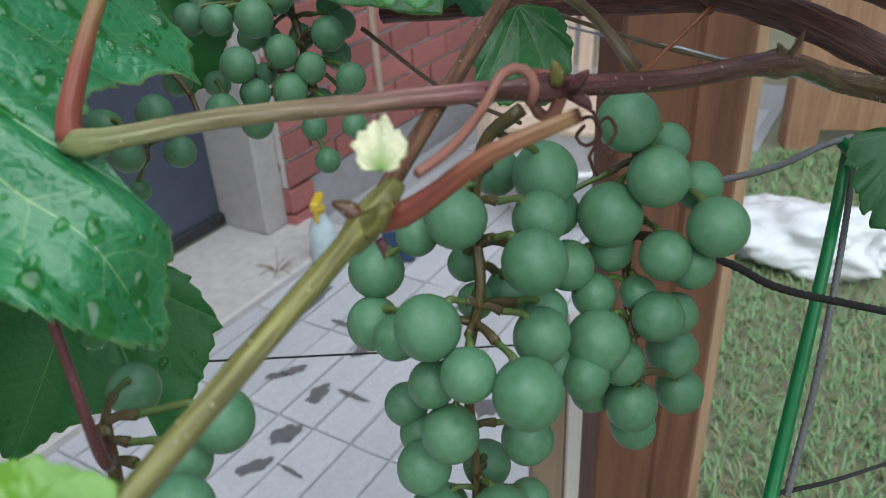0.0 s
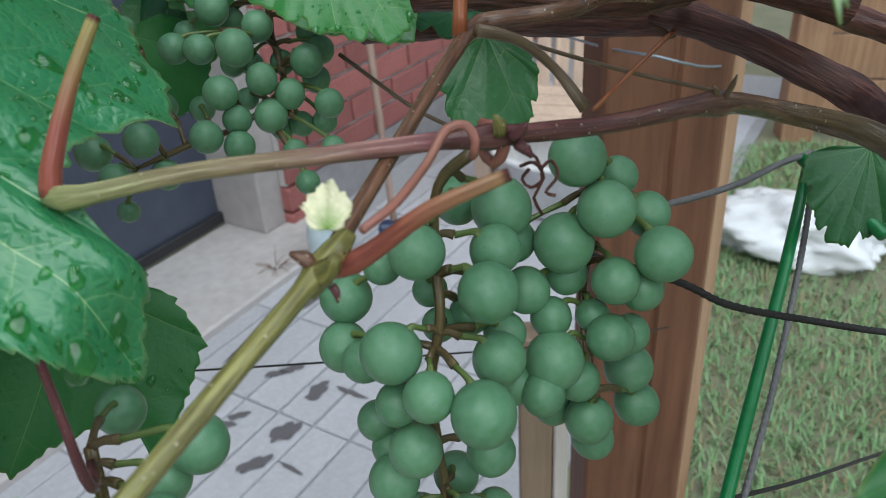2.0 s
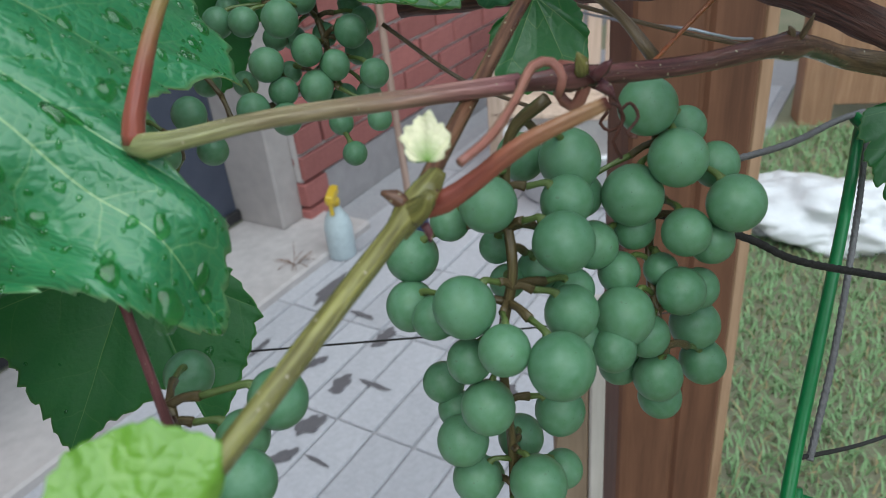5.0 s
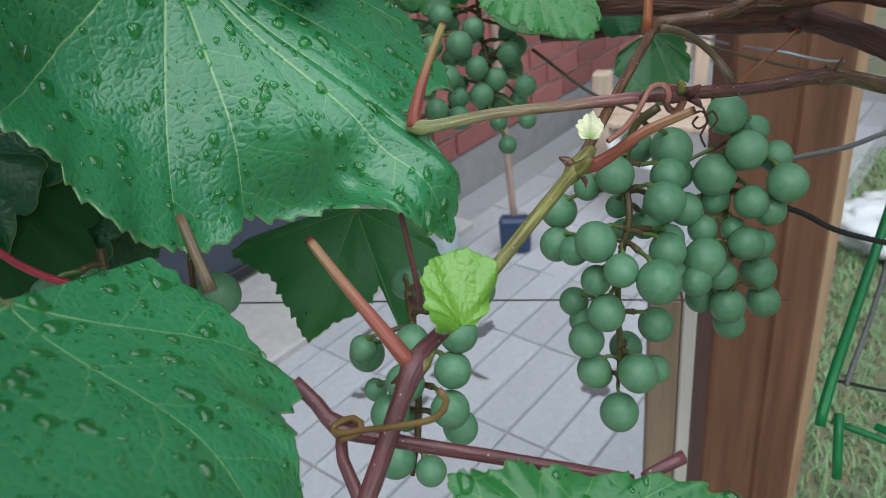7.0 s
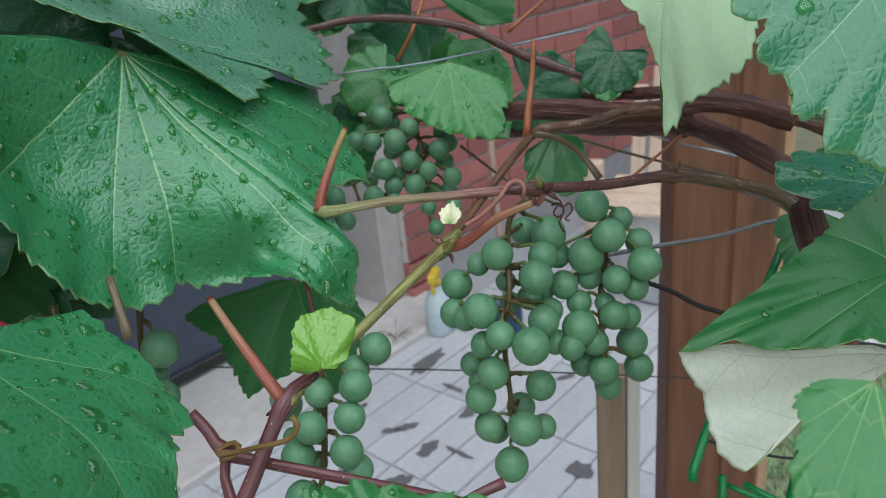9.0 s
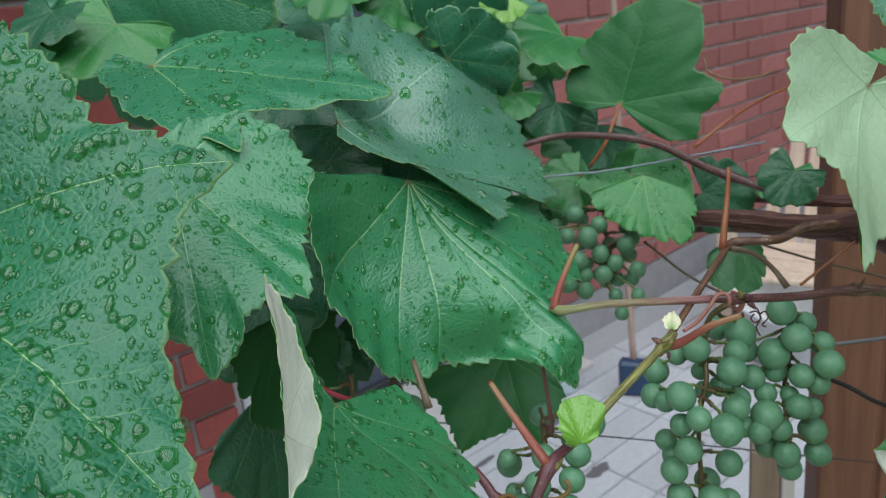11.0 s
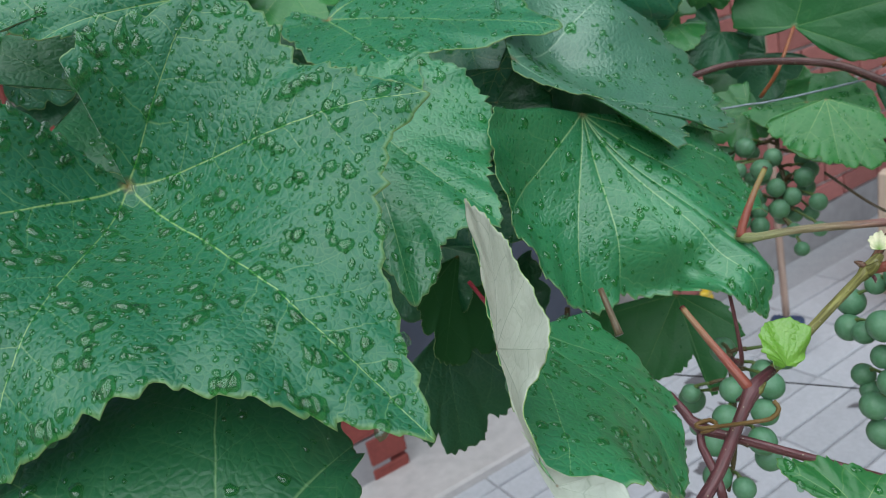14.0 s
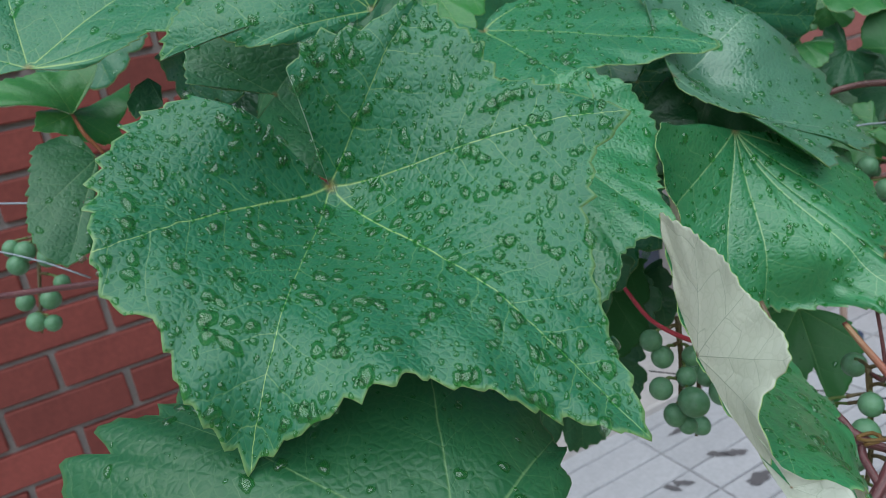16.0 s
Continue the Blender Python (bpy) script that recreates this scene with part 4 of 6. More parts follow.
cane("tendril", [(0.0427, 0.1331, 0.8947), (0.0456, 0.1314, 0.8962), (0.0476, 0.1318, 0.8924), (0.0450, 0.1329, 0.8897), (0.0432, 0.1347, 0.8909), (0.0446, 0.1336, 0.8937)], 0.0004, BARK, "dry black tendril", sides=6, step=0.001)
cane("tendril", [(0.0470, 0.1344, 0.8932), (0.0495, 0.1358, 0.8945), (0.0507, 0.1326, 0.8925), (0.0480, 0.1305, 0.8897), (0.0497, 0.1282, 0.8899)], 0.0004, BARK, "dry black tendril", sides=6, step=0.001)

# large leaves
leaf((-0.242, -0.057, 0.991), [(-0.2408, -0.0623, 1.0196), (-0.2412, -0.0678, 1.0408), (-0.2356, -0.0522, 1.0516), (-0.2228, -0.0393, 1.0514), (-0.2098, -0.0132, 1.0587), (-0.186, -0.0143, 1.0367), (-0.1745, -0.0205, 1.0232), (-0.1502, -0.0148, 1.0156), (-0.1274, -0.0093, 1.0041), (-0.1363, -0.0271, 0.9947), (-0.1357, -0.0428, 0.9746), (-0.1293, -0.0573, 0.9555), (-0.1197, -0.0682, 0.9366), (-0.1016, -0.0871, 0.916), (-0.1253, -0.0995, 0.9263), (-0.1432, -0.1143, 0.9417), (-0.1613, -0.1243, 0.9501), (-0.1744, -0.1395, 0.9483), (-0.2051, -0.1584, 0.9306), (-0.219, -0.1647, 0.9537), (-0.224, -0.1615, 0.9698), (-0.2306, -0.1588, 0.9784), (-0.2414, -0.1651, 0.9852), (-0.2508, -0.1602, 0.9988), (-0.2698, -0.1402, 1.0202), (-0.2741, -0.1146, 1.0354), (-0.2625, -0.097, 1.0383), (-0.249, -0.0867, 1.0299), (-0.247, -0.072, 1.0108)], tips=(4, 8, 13, 18, 23), tone=0.45, base=0.0, cup=0.02, wave=0.008, rings=60, around=520, teeth=74, tooth=0.035, drops=2300, single=150, drop_size=0.00115, label="broad wet green leaf covered in rain drops")
leaf((-0.1163, 0.111, 0.969), [(-0.1042, 0.1237, 0.9603), (-0.091, 0.1498, 0.9547), (-0.0715, 0.1824, 0.9376), (-0.0582, 0.1862, 0.9131), (-0.041, 0.160, 0.897), (-0.0459, 0.1494, 0.9029), (-0.050, 0.1389, 0.9044), (-0.0506, 0.1275, 0.9053), (-0.0505, 0.1194, 0.9045), (-0.0411, 0.1107, 0.8962), (-0.0318, 0.1104, 0.8852), (-0.0354, 0.1084, 0.8779), (-0.0358, 0.1064, 0.8706), (-0.0348, 0.1030, 0.8645), (-0.042, 0.0945, 0.8712), (-0.0833, 0.1003, 0.8750), (-0.0997, 0.0855, 0.8833), (-0.1030, 0.0770, 0.8790), (-0.1085, 0.0600, 0.8850), (-0.1108, 0.0419, 0.9006), (-0.1146, 0.038, 0.9099), (-0.1177, 0.035, 0.9239), (-0.121, 0.0271, 0.9384), (-0.1265, 0.0322, 0.956), (-0.1367, 0.0488, 0.9762), (-0.1387, 0.0607, 0.9849), (-0.1255, 0.0904, 0.9774)], cast="deep", tips=(3, 6, 10, 13, 16, 18, 22), tone=0.8, base=0.0, cup=0.0, wave=0.003, inner=[(-0.070, 0.0985, 0.9035), (-0.058, 0.0895, 0.887), (-0.081, 0.1095, 0.926), (-0.1365, 0.0625, 0.935)], pools=[((-0.0427, 0.0945, 0.876), 0.0034), ((-0.136, 0.062, 0.935), 0.0028), ((-0.126, 0.061, 0.93), 0.002), ((-0.068, 0.099, 0.903), 0.002)], rings=60, around=460, teeth=80, tooth=0.022, drops=600, single=50, drop_size=0.0009, label="broad dark green leaf with a blistered lower edge")
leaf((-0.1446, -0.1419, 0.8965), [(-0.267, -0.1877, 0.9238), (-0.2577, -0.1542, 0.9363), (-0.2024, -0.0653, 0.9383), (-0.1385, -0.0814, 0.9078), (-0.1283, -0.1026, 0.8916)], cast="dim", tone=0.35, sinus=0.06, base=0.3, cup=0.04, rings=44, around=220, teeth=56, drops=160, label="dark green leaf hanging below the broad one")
leaf((-0.1885, 0.0277, 0.9957), [(-0.1968, 0.0241, 1.0055), (-0.1881, 0.0445, 1.0137), (-0.1713, 0.0634, 1.0141), (-0.1533, 0.0689, 0.9999), (-0.1416, 0.0662, 0.9821), (-0.1324, 0.0319, 0.9594), (-0.1194, 0.0132, 0.9466), (-0.1318, 0.002, 0.9494), (-0.1376, -0.0069, 0.9453), (-0.1367, -0.0117, 0.9378), (-0.1439, -0.024, 0.9268), (-0.1534, -0.0206, 0.9384), (-0.171, -0.0217, 0.9511), (-0.1864, -0.0143, 0.9687)], cast="deep", tips=(2, 6, 10, 12), tone=0.85, base=0.1, cup=0.01, wave=0.01, rings=48, around=340, teeth=60, drops=300, label="wet green leaf with a pointed lower lobe")
leaf((-0.1391, 0.0899, 1.0023), [(-0.1500, 0.1120, 1.0140), (-0.1610, 0.1310, 1.0290), (-0.1728, 0.1478, 1.0446), (-0.1738, 0.1972, 1.0493), (-0.1602, 0.2228, 1.0388), (-0.1313, 0.2385, 1.0107), (-0.1082, 0.237, 0.9897), (-0.0897, 0.222, 0.9726), (-0.058, 0.1861, 0.9398), (-0.0675, 0.1607, 0.9457), (-0.0762, 0.156, 0.9532), (-0.0722, 0.1185, 0.9451), (-0.0887, 0.1103, 0.9602), (-0.1032, 0.1069, 0.9738), (-0.114, 0.0941, 0.9825), (-0.1247, 0.0823, 0.9908), (-0.1333, 0.0772, 0.9978)], cast="blue", tips=(2, 5, 8, 11, 14), tone=0.75, base=0.05, cup=0.0, wave=0.010, tooth=0.045, inner=[(-0.146, 0.167, 1.021), (-0.128, 0.160, 1.000), (-0.123, 0.161, 0.992), (-0.108, 0.172, 0.979), (-0.118, 0.191, 1.016), (-0.081, 0.188, 0.958), (-0.138, 0.149, 0.989)], rings=48, around=380, teeth=60, drops=420, single=40, drop_size=0.0011, label="dark green wet leaf with a bluish sky sheen and a curled rim")
leaf((-0.243, 0.093, 1.036), [(-0.2376, 0.0748, 1.0306), (-0.2633, 0.0902, 1.044), (-0.258, 0.0695, 1.0356), (-0.2256, 0.0508, 1.0189), (-0.1962, 0.0449, 1.0087), (-0.1631, 0.0452, 0.997), (-0.1797, 0.071, 1.0134), (-0.1601, 0.088, 1.0108), (-0.1410, 0.1008, 1.0108), (-0.1222, 0.1208, 1.0112), (-0.1438, 0.1300, 1.0222), (-0.1700, 0.1500, 1.0334), (-0.2018, 0.1602, 1.0458), (-0.2266, 0.1423, 1.0505), (-0.2409, 0.1182, 1.0472), (-0.2434, 0.1003, 1.0413)], tips=(2, 5, 9, 13), tone=0.8, base=0.05, cup=0.02, wave=0.015, rings=48, around=340, teeth=54, drops=380, single=30, drop_size=0.0011, label="yellowish green wet leaf with a long lobe")
leaf((-0.249, 0.004, 1.057), [(-0.2518, -0.0061, 1.0524), (-0.2569, -0.0207, 1.0484), (-0.2669, -0.0412, 1.0499), (-0.2767, -0.0484, 1.0514), (-0.2979, -0.0541, 1.059), (-0.3155, -0.0669, 1.0512), (-0.3109, -0.0564, 1.0686), (-0.3024, -0.0447, 1.0846), (-0.2988, -0.038, 1.092), (-0.3034, -0.0352, 1.105), (-0.3108, -0.0363, 1.1164), (-0.2857, -0.0084, 1.1249), (-0.2606, 0.0104, 1.114), (-0.2509, 0.0167, 1.1067), (-0.2375, 0.0227, 1.0871), (-0.239, 0.0173, 1.0735), (-0.2442, 0.0086, 1.0636)], tips=(3, 5, 10, 11, 14), tone=0.65, base=0.05, cup=0.06, wave=0.01, rings=50, around=360, teeth=56, drops=260, label="pale green wrinkled wet leaf")
leaf((-0.1042, -0.0075, 0.9117), [(-0.1099, -0.0106, 0.9302), (-0.1116, -0.0128, 0.9491), (-0.1165, -0.0195, 0.9675), (-0.1125, -0.0235, 0.950), (-0.1085, -0.031, 0.934), (-0.0972, -0.049, 0.925), (-0.084, -0.0695, 0.920), (-0.071, -0.085, 0.916), (-0.060, -0.094, 0.908), (-0.0467, -0.080, 0.9035), (-0.0455, -0.050, 0.877), (-0.0475, -0.0266, 0.8604), (-0.0513, -0.0082, 0.8621), (-0.0537, -0.0022, 0.8695), (-0.0604, 0.0074, 0.8708), (-0.060, 0.0168, 0.867), (-0.0627, 0.0202, 0.8683), (-0.0694, 0.0248, 0.8744), (-0.0781, 0.0286, 0.8821), (-0.0892, 0.0309, 0.8915), (-0.0995, 0.0309, 0.8981)], cast="deep", tips=(2, 8, 11, 17), inner=[(-0.065, -0.023, 0.890)], tone=0.9, base=0.0, cup=0.0, wave=0.004, rings=52, around=360, teeth=64, tooth=0.02, drops=420, single=40, drop_size=0.0009, label="green wet leaf with one half folded over")
leaf((-0.0969, -0.0496, 0.9254), [(-0.1082, -0.0316, 0.9344), (-0.1122, -0.0241, 0.9504), (-0.1164, -0.0198, 0.9682), (-0.0998, -0.0358, 0.9664), (-0.0842, -0.0526, 0.9611), (-0.0782, -0.0586, 0.9543), (-0.0697, -0.0700, 0.9527), (-0.0607, -0.0861, 0.9473), (-0.0661, -0.0851, 0.9404), (-0.0690, -0.0872, 0.9359), (-0.0690, -0.0905, 0.9300), (-0.0668, -0.0935, 0.9245), (-0.0660, -0.0925, 0.9170), (-0.0710, -0.0862, 0.9168), (-0.0838, -0.0702, 0.9206)], under=True, tips=(3, 5, 7, 10), tone=0.6, base=0.0, cup=0.0, wave=0.003, rings=34, around=260, teeth=44, tooth=0.02, label="folded half of a leaf with its white underside out")
leaf((-0.0605, -0.0965, 0.9137), [(-0.0699, -0.0928, 0.9264), (-0.0670, -0.0944, 0.9242), (-0.0626, -0.0963, 0.9195), (-0.0571, -0.0953, 0.9163), (-0.0521, -0.0907, 0.9140), (-0.0471, -0.0852, 0.9082), (-0.0440, -0.0882, 0.9039), (-0.0495, -0.0957, 0.9024), (-0.0590, -0.0981, 0.9072), (-0.0644, -0.0951, 0.9131), (-0.0695, -0.0907, 0.9178)], under=True, tips=(1, 4, 6), tone=0.4, base=0.0, cup=0.03, wave=0.004, rings=26, around=160, teeth=20, tooth=0.015, label="curled foot of the folded leaf with its pale tan underside out")
leaf((-0.0319, 0.3003, 0.925), [(-0.0404, 0.3003, 0.9304), (-0.0542, 0.2892, 0.9294), (-0.0693, 0.2755, 0.9264), (-0.0495, 0.2753, 0.9131), (-0.0343, 0.2643, 0.8974), (-0.0173, 0.2619, 0.8938), (0.0106, 0.2589, 0.8901), (0.0112, 0.2862, 0.9112), (0.007, 0.3066, 0.9257), (-0.009, 0.3203, 0.9383), (-0.0284, 0.3169, 0.9405)], "young", tips=(2, 4, 6, 8), tone=0.45, base=0.05, cup=0.03, wave=0.006, around=240, teeth=44, tooth=0.012, drops=120, drop_size=0.0009, label="bright green young leaf")
leaf((-0.0372, 0.2999, 0.9742), [(-0.0572, 0.2979, 0.9716), (-0.073, 0.3006, 0.9785), (-0.0745, 0.3046, 0.9914), (-0.0647, 0.3103, 1.0127), (-0.0448, 0.3132, 1.0294), (-0.0142, 0.314, 1.0447), (0.015, 0.3065, 1.0322), (0.0173, 0.2986, 1.0117), (0.0109, 0.2942, 0.9943), (0.0287, 0.289, 0.984), (0.0252, 0.2864, 0.9732), (0.0152, 0.286, 0.9666), (0.0134, 0.2821, 0.9514), (-0.0049, 0.284, 0.9501), (-0.0219, 0.2895, 0.9591), (-0.0305, 0.2939, 0.968)], "leafgreen", tips=(1, 5, 9, 12), tone=0.2, base=0.05, cup=0.04, wave=0.008, around=280, teeth=50, tooth=0.02, stem=[(-0.047, 0.2881, 0.9489), (-0.0582, 0.2903, 0.9332)], label="green leaf on a red stalk")
leaf((0.0906, 0.1618, 0.9946), [(0.094, 0.1645, 1.0036), (0.0802, 0.1549, 1.0179), (0.0664, 0.1395, 1.0235), (0.0569, 0.1238, 1.0206), (0.0557, 0.1038, 0.997), (0.0539, 0.0942, 0.9851), (0.0657, 0.1062, 0.9778), (0.0743, 0.1109, 0.9677), (0.0818, 0.1085, 0.9516), (0.082, 0.085, 0.933), (0.0926, 0.1125, 0.9381), (0.1135, 0.142, 0.9426), (0.123, 0.1662, 0.9598), (0.1304, 0.1897, 0.9804), (0.1479, 0.2161, 0.9896), (0.1193, 0.189, 0.9964), (0.1003, 0.169, 0.9982)], "pale", under=True, tips=(2, 5, 9, 12, 14), tone=0.55, base=0.05, cup=0.05, wave=0.015, rings=44, around=320, teeth=56, label="leaf seen from its pale downy underside")
leaf((0.1041, 0.1796, 0.9991), [(0.0875, 0.1777, 1.0055), (0.1153, 0.1908, 1.0077), (0.1464, 0.2051, 0.9952)], "young", tone=0.7, sinus=0.02, base=0.2, label="yellow-green leaf edge")
leaf((0.1603, 0.109, 0.9901), [(0.134, 0.1132, 1.0055), (0.0997, 0.0822, 0.9815), (0.1129, 0.0707, 0.9515), (0.1293, 0.0644, 0.9309), (0.1627, 0.0695, 0.9371)], cast="deep", tone=0.35, sinus=0.06, base=0.2, cup=0.03, rings=40, around=220, drops=6, label="smooth mid-green leaf")
leaf((0.1602, 0.2257, 1.0444), [(0.0953, 0.1925, 1.027), (0.1336, 0.1832, 1.0039), (0.17, 0.1914, 1.0012), (0.2138, 0.2151, 1.0066)], tone=0.3, sinus=0.06, base=0.3, drops=60, label="dark green wet leaf overhead")
# low tone: shadow on the upper face is put into its colour
leaf((0.1626, 0.1023, 0.8807), [(0.1584, 0.12, 0.9054), (0.136, 0.1023, 0.894), (0.1131, 0.0841, 0.882), (0.0946, 0.0703, 0.8743), (0.0863, 0.0643, 0.8684), (0.1017, 0.0653, 0.8721), (0.1182, 0.0655, 0.8692), (0.1439, 0.0719, 0.8695), (0.1641, 0.0748, 0.8655)], cast="fold", tips=(1, 4, 6, 8), tone=0.15, base=0.1, cup=0.02, wave=0.006, rings=40, around=240, tooth=0.012, drops=30, drop_size=0.0008, label="dark green leaf folded over its pale underside")
leaf((0.1575, 0.0778, 0.8608), [(0.1457, 0.0762, 0.8658), (0.1189, 0.0684, 0.8677), (0.1023, 0.0689, 0.8699), (0.0861, 0.066, 0.8673), (0.0945, 0.0662, 0.8518), (0.0991, 0.0608, 0.8336), (0.1077, 0.061, 0.825), (0.1193, 0.0666, 0.8354), (0.1292, 0.0743, 0.8465), (0.1494, 0.0808, 0.8499)], under=True, tips=(3, 6, 8), tone=0.5, base=0.0, cup=0.02, wave=0.006, rings=40, around=240, teeth=30, tooth=0.012, label="cream downy underside of the folded leaf")
leaf((-0.0205, 0.0310, 0.8800), [(-0.0218, 0.0255, 0.8815), (-0.0236, 0.0168, 0.8880), (-0.0262, 0.0245, 0.8872), (-0.0285, 0.0310, 0.8875), (-0.0306, 0.0362, 0.8899), (-0.0285, 0.0410, 0.8930), (-0.0215, 0.0445, 0.8940), (-0.0139, 0.0458, 0.8895), (-0.0132, 0.0425, 0.8840), (-0.0145, 0.0385, 0.8796), (-0.0180, 0.0345, 0.8778)], "lime", tips=(1, 4, 6, 8), tone=0.6, base=0.0, cup=0.10, wave=0.05, rings=40, around=220, teeth=26, tooth=0.035, label="small bright lime leaf at the node")
leaf((0.01, 0.0905, 0.9036), [(0.0069, 0.0908, 0.9045), (0.0059, 0.0933, 0.907), (0.0098, 0.0962, 0.9095), (0.0137, 0.0937, 0.9067), (0.0129, 0.0911, 0.9042)], "bud", under=True, tone=1.0, sinus=0.02, base=0.2, cup=0.16, wave=0.07, tooth=0.09, rings=26, around=130, teeth=16, label="tiny downy white bud leaf")
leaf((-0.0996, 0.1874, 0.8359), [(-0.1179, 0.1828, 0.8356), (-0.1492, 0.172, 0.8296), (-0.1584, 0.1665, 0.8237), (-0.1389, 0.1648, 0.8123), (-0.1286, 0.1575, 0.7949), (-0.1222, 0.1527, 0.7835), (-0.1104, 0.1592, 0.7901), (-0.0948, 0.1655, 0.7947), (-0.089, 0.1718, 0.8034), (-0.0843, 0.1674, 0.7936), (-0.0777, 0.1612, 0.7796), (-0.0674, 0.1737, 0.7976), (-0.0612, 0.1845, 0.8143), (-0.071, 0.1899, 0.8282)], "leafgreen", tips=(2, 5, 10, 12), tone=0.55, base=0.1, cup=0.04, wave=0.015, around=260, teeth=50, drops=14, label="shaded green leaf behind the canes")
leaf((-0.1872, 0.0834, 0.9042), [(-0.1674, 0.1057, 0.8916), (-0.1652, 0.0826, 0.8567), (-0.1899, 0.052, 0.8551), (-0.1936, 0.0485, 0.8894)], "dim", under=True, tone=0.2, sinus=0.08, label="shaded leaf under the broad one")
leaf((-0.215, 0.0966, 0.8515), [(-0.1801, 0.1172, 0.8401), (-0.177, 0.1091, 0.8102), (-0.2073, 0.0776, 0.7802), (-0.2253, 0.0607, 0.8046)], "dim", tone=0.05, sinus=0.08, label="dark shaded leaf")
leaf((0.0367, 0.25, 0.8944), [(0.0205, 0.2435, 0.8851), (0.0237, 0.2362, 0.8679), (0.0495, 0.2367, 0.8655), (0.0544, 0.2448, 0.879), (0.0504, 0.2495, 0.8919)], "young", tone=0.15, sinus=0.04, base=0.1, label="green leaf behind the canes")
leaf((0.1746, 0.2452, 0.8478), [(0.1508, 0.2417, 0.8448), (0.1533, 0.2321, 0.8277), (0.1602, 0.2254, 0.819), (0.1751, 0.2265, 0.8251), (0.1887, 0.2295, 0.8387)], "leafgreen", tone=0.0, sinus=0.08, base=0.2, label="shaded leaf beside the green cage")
leaf((0.0041, 0.0036, 0.8395), [(-0.0228, 0.0072, 0.8533), (-0.0131, 0.0131, 0.8512), (0.0104, 0.0194, 0.8441), (0.0305, 0.0227, 0.8413), (0.0448, 0.0211, 0.8366)], "young", tone=0.3, sinus=0.05, base=0.2, drops=30, label="green leaf below the shoot")
leaf((0.1149, -0.0138, 0.9089), [(0.1001, -0.0223, 0.9034), (0.0975, -0.0294, 0.8969), (0.1011, -0.0367, 0.8919), (0.1142, -0.0319, 0.8952)], "young", tone=0.6, sinus=0.05, label="bright green leaf close by")
leaf((-0.017, 0.2428, 0.9374), [(-0.0482, 0.2291, 0.9287), (-0.0298, 0.2221, 0.9123), (-0.0097, 0.2202, 0.9051), (0.0106, 0.2207, 0.9022), (0.0131, 0.239, 0.9246)], "young", tone=0.9, sinus=0.05, base=0.1, drops=120, drop_size=0.0006, label="bright green wet leaf above the bunch")

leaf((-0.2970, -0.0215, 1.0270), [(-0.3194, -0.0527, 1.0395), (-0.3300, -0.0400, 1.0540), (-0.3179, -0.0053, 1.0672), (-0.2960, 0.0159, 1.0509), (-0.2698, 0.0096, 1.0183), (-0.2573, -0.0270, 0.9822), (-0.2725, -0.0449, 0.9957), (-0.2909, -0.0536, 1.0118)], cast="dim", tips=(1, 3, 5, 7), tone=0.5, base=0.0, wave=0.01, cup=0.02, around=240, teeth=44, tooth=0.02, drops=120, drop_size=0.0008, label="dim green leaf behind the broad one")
# leaves at the far end of the vine
leaf((-0.4061, -0.0741, 1.0588), [(-0.3877, -0.0624, 1.0545), (-0.3770, -0.0549, 1.0555), (-0.3659, -0.0476, 1.0593), (-0.3659, -0.0307, 1.0647), (-0.3587, -0.0134, 1.0657), (-0.3660, 0.0005, 1.0776), (-0.3912, 0.0148, 1.0996), (-0.4371, -0.0003, 1.1233), (-0.4541, -0.0439, 1.1133), (-0.4409, -0.0787, 1.0915), (-0.4255, -0.0902, 1.0720), (-0.4121, -0.0853, 1.0584)], tips=(2, 4, 6, 8, 10), tone=0.7, base=0.0, cup=0.03, wave=0.012, rings=40, around=240, teeth=46, drops=120, label="wet green leaf with a bluish sheen")
# high tone here and on the next leaf: backlight put into the colour
leaf((-0.4594, -0.0277, 1.0295), [(-0.4606, -0.0352, 1.0349), (-0.4669, -0.0503, 1.0404), (-0.4742, -0.0644, 1.0410), (-0.4859, -0.0539, 1.0537), (-0.4852, -0.0417, 1.0560), (-0.4824, -0.0261, 1.0551), (-0.4725, -0.0094, 1.0561), (-0.4609, -0.0005, 1.0549), (-0.4596, -0.0079, 1.0454), (-0.4600, -0.0185, 1.0362)], cast="young", tips=(2, 5, 7), tone=1.0, base=0.0, cup=0.05, wave=0.02, rings=30, around=160, teeth=26, label="thin yellow-green leaf with light coming through")
leaf((-0.4637, -0.0251, 1.0293), [(-0.4725, -0.0105, 1.0313), (-0.4752, 0.0042, 1.0339), (-0.4729, 0.0258, 1.0395), (-0.4591, 0.0096, 1.0262), (-0.4585, 0.0006, 1.0184), (-0.4548, -0.0048, 1.0058), (-0.4569, -0.0169, 1.0086), (-0.4600, -0.0252, 1.0122), (-0.4664, -0.0368, 1.0208), (-0.4719, -0.0464, 1.0247), (-0.4772, -0.0383, 1.0340), (-0.4751, -0.0303, 1.0346)], cast="young", tips=(2, 5, 9), tone=0.85, base=0.0, cup=0.05, wave=0.02, rings=30, around=160, teeth=30, stem=[(-0.4536, -0.0274, 1.0172), (-0.4419, -0.0261, 1.0040)], label="yellow-green leaf on a thin reddish stalk")
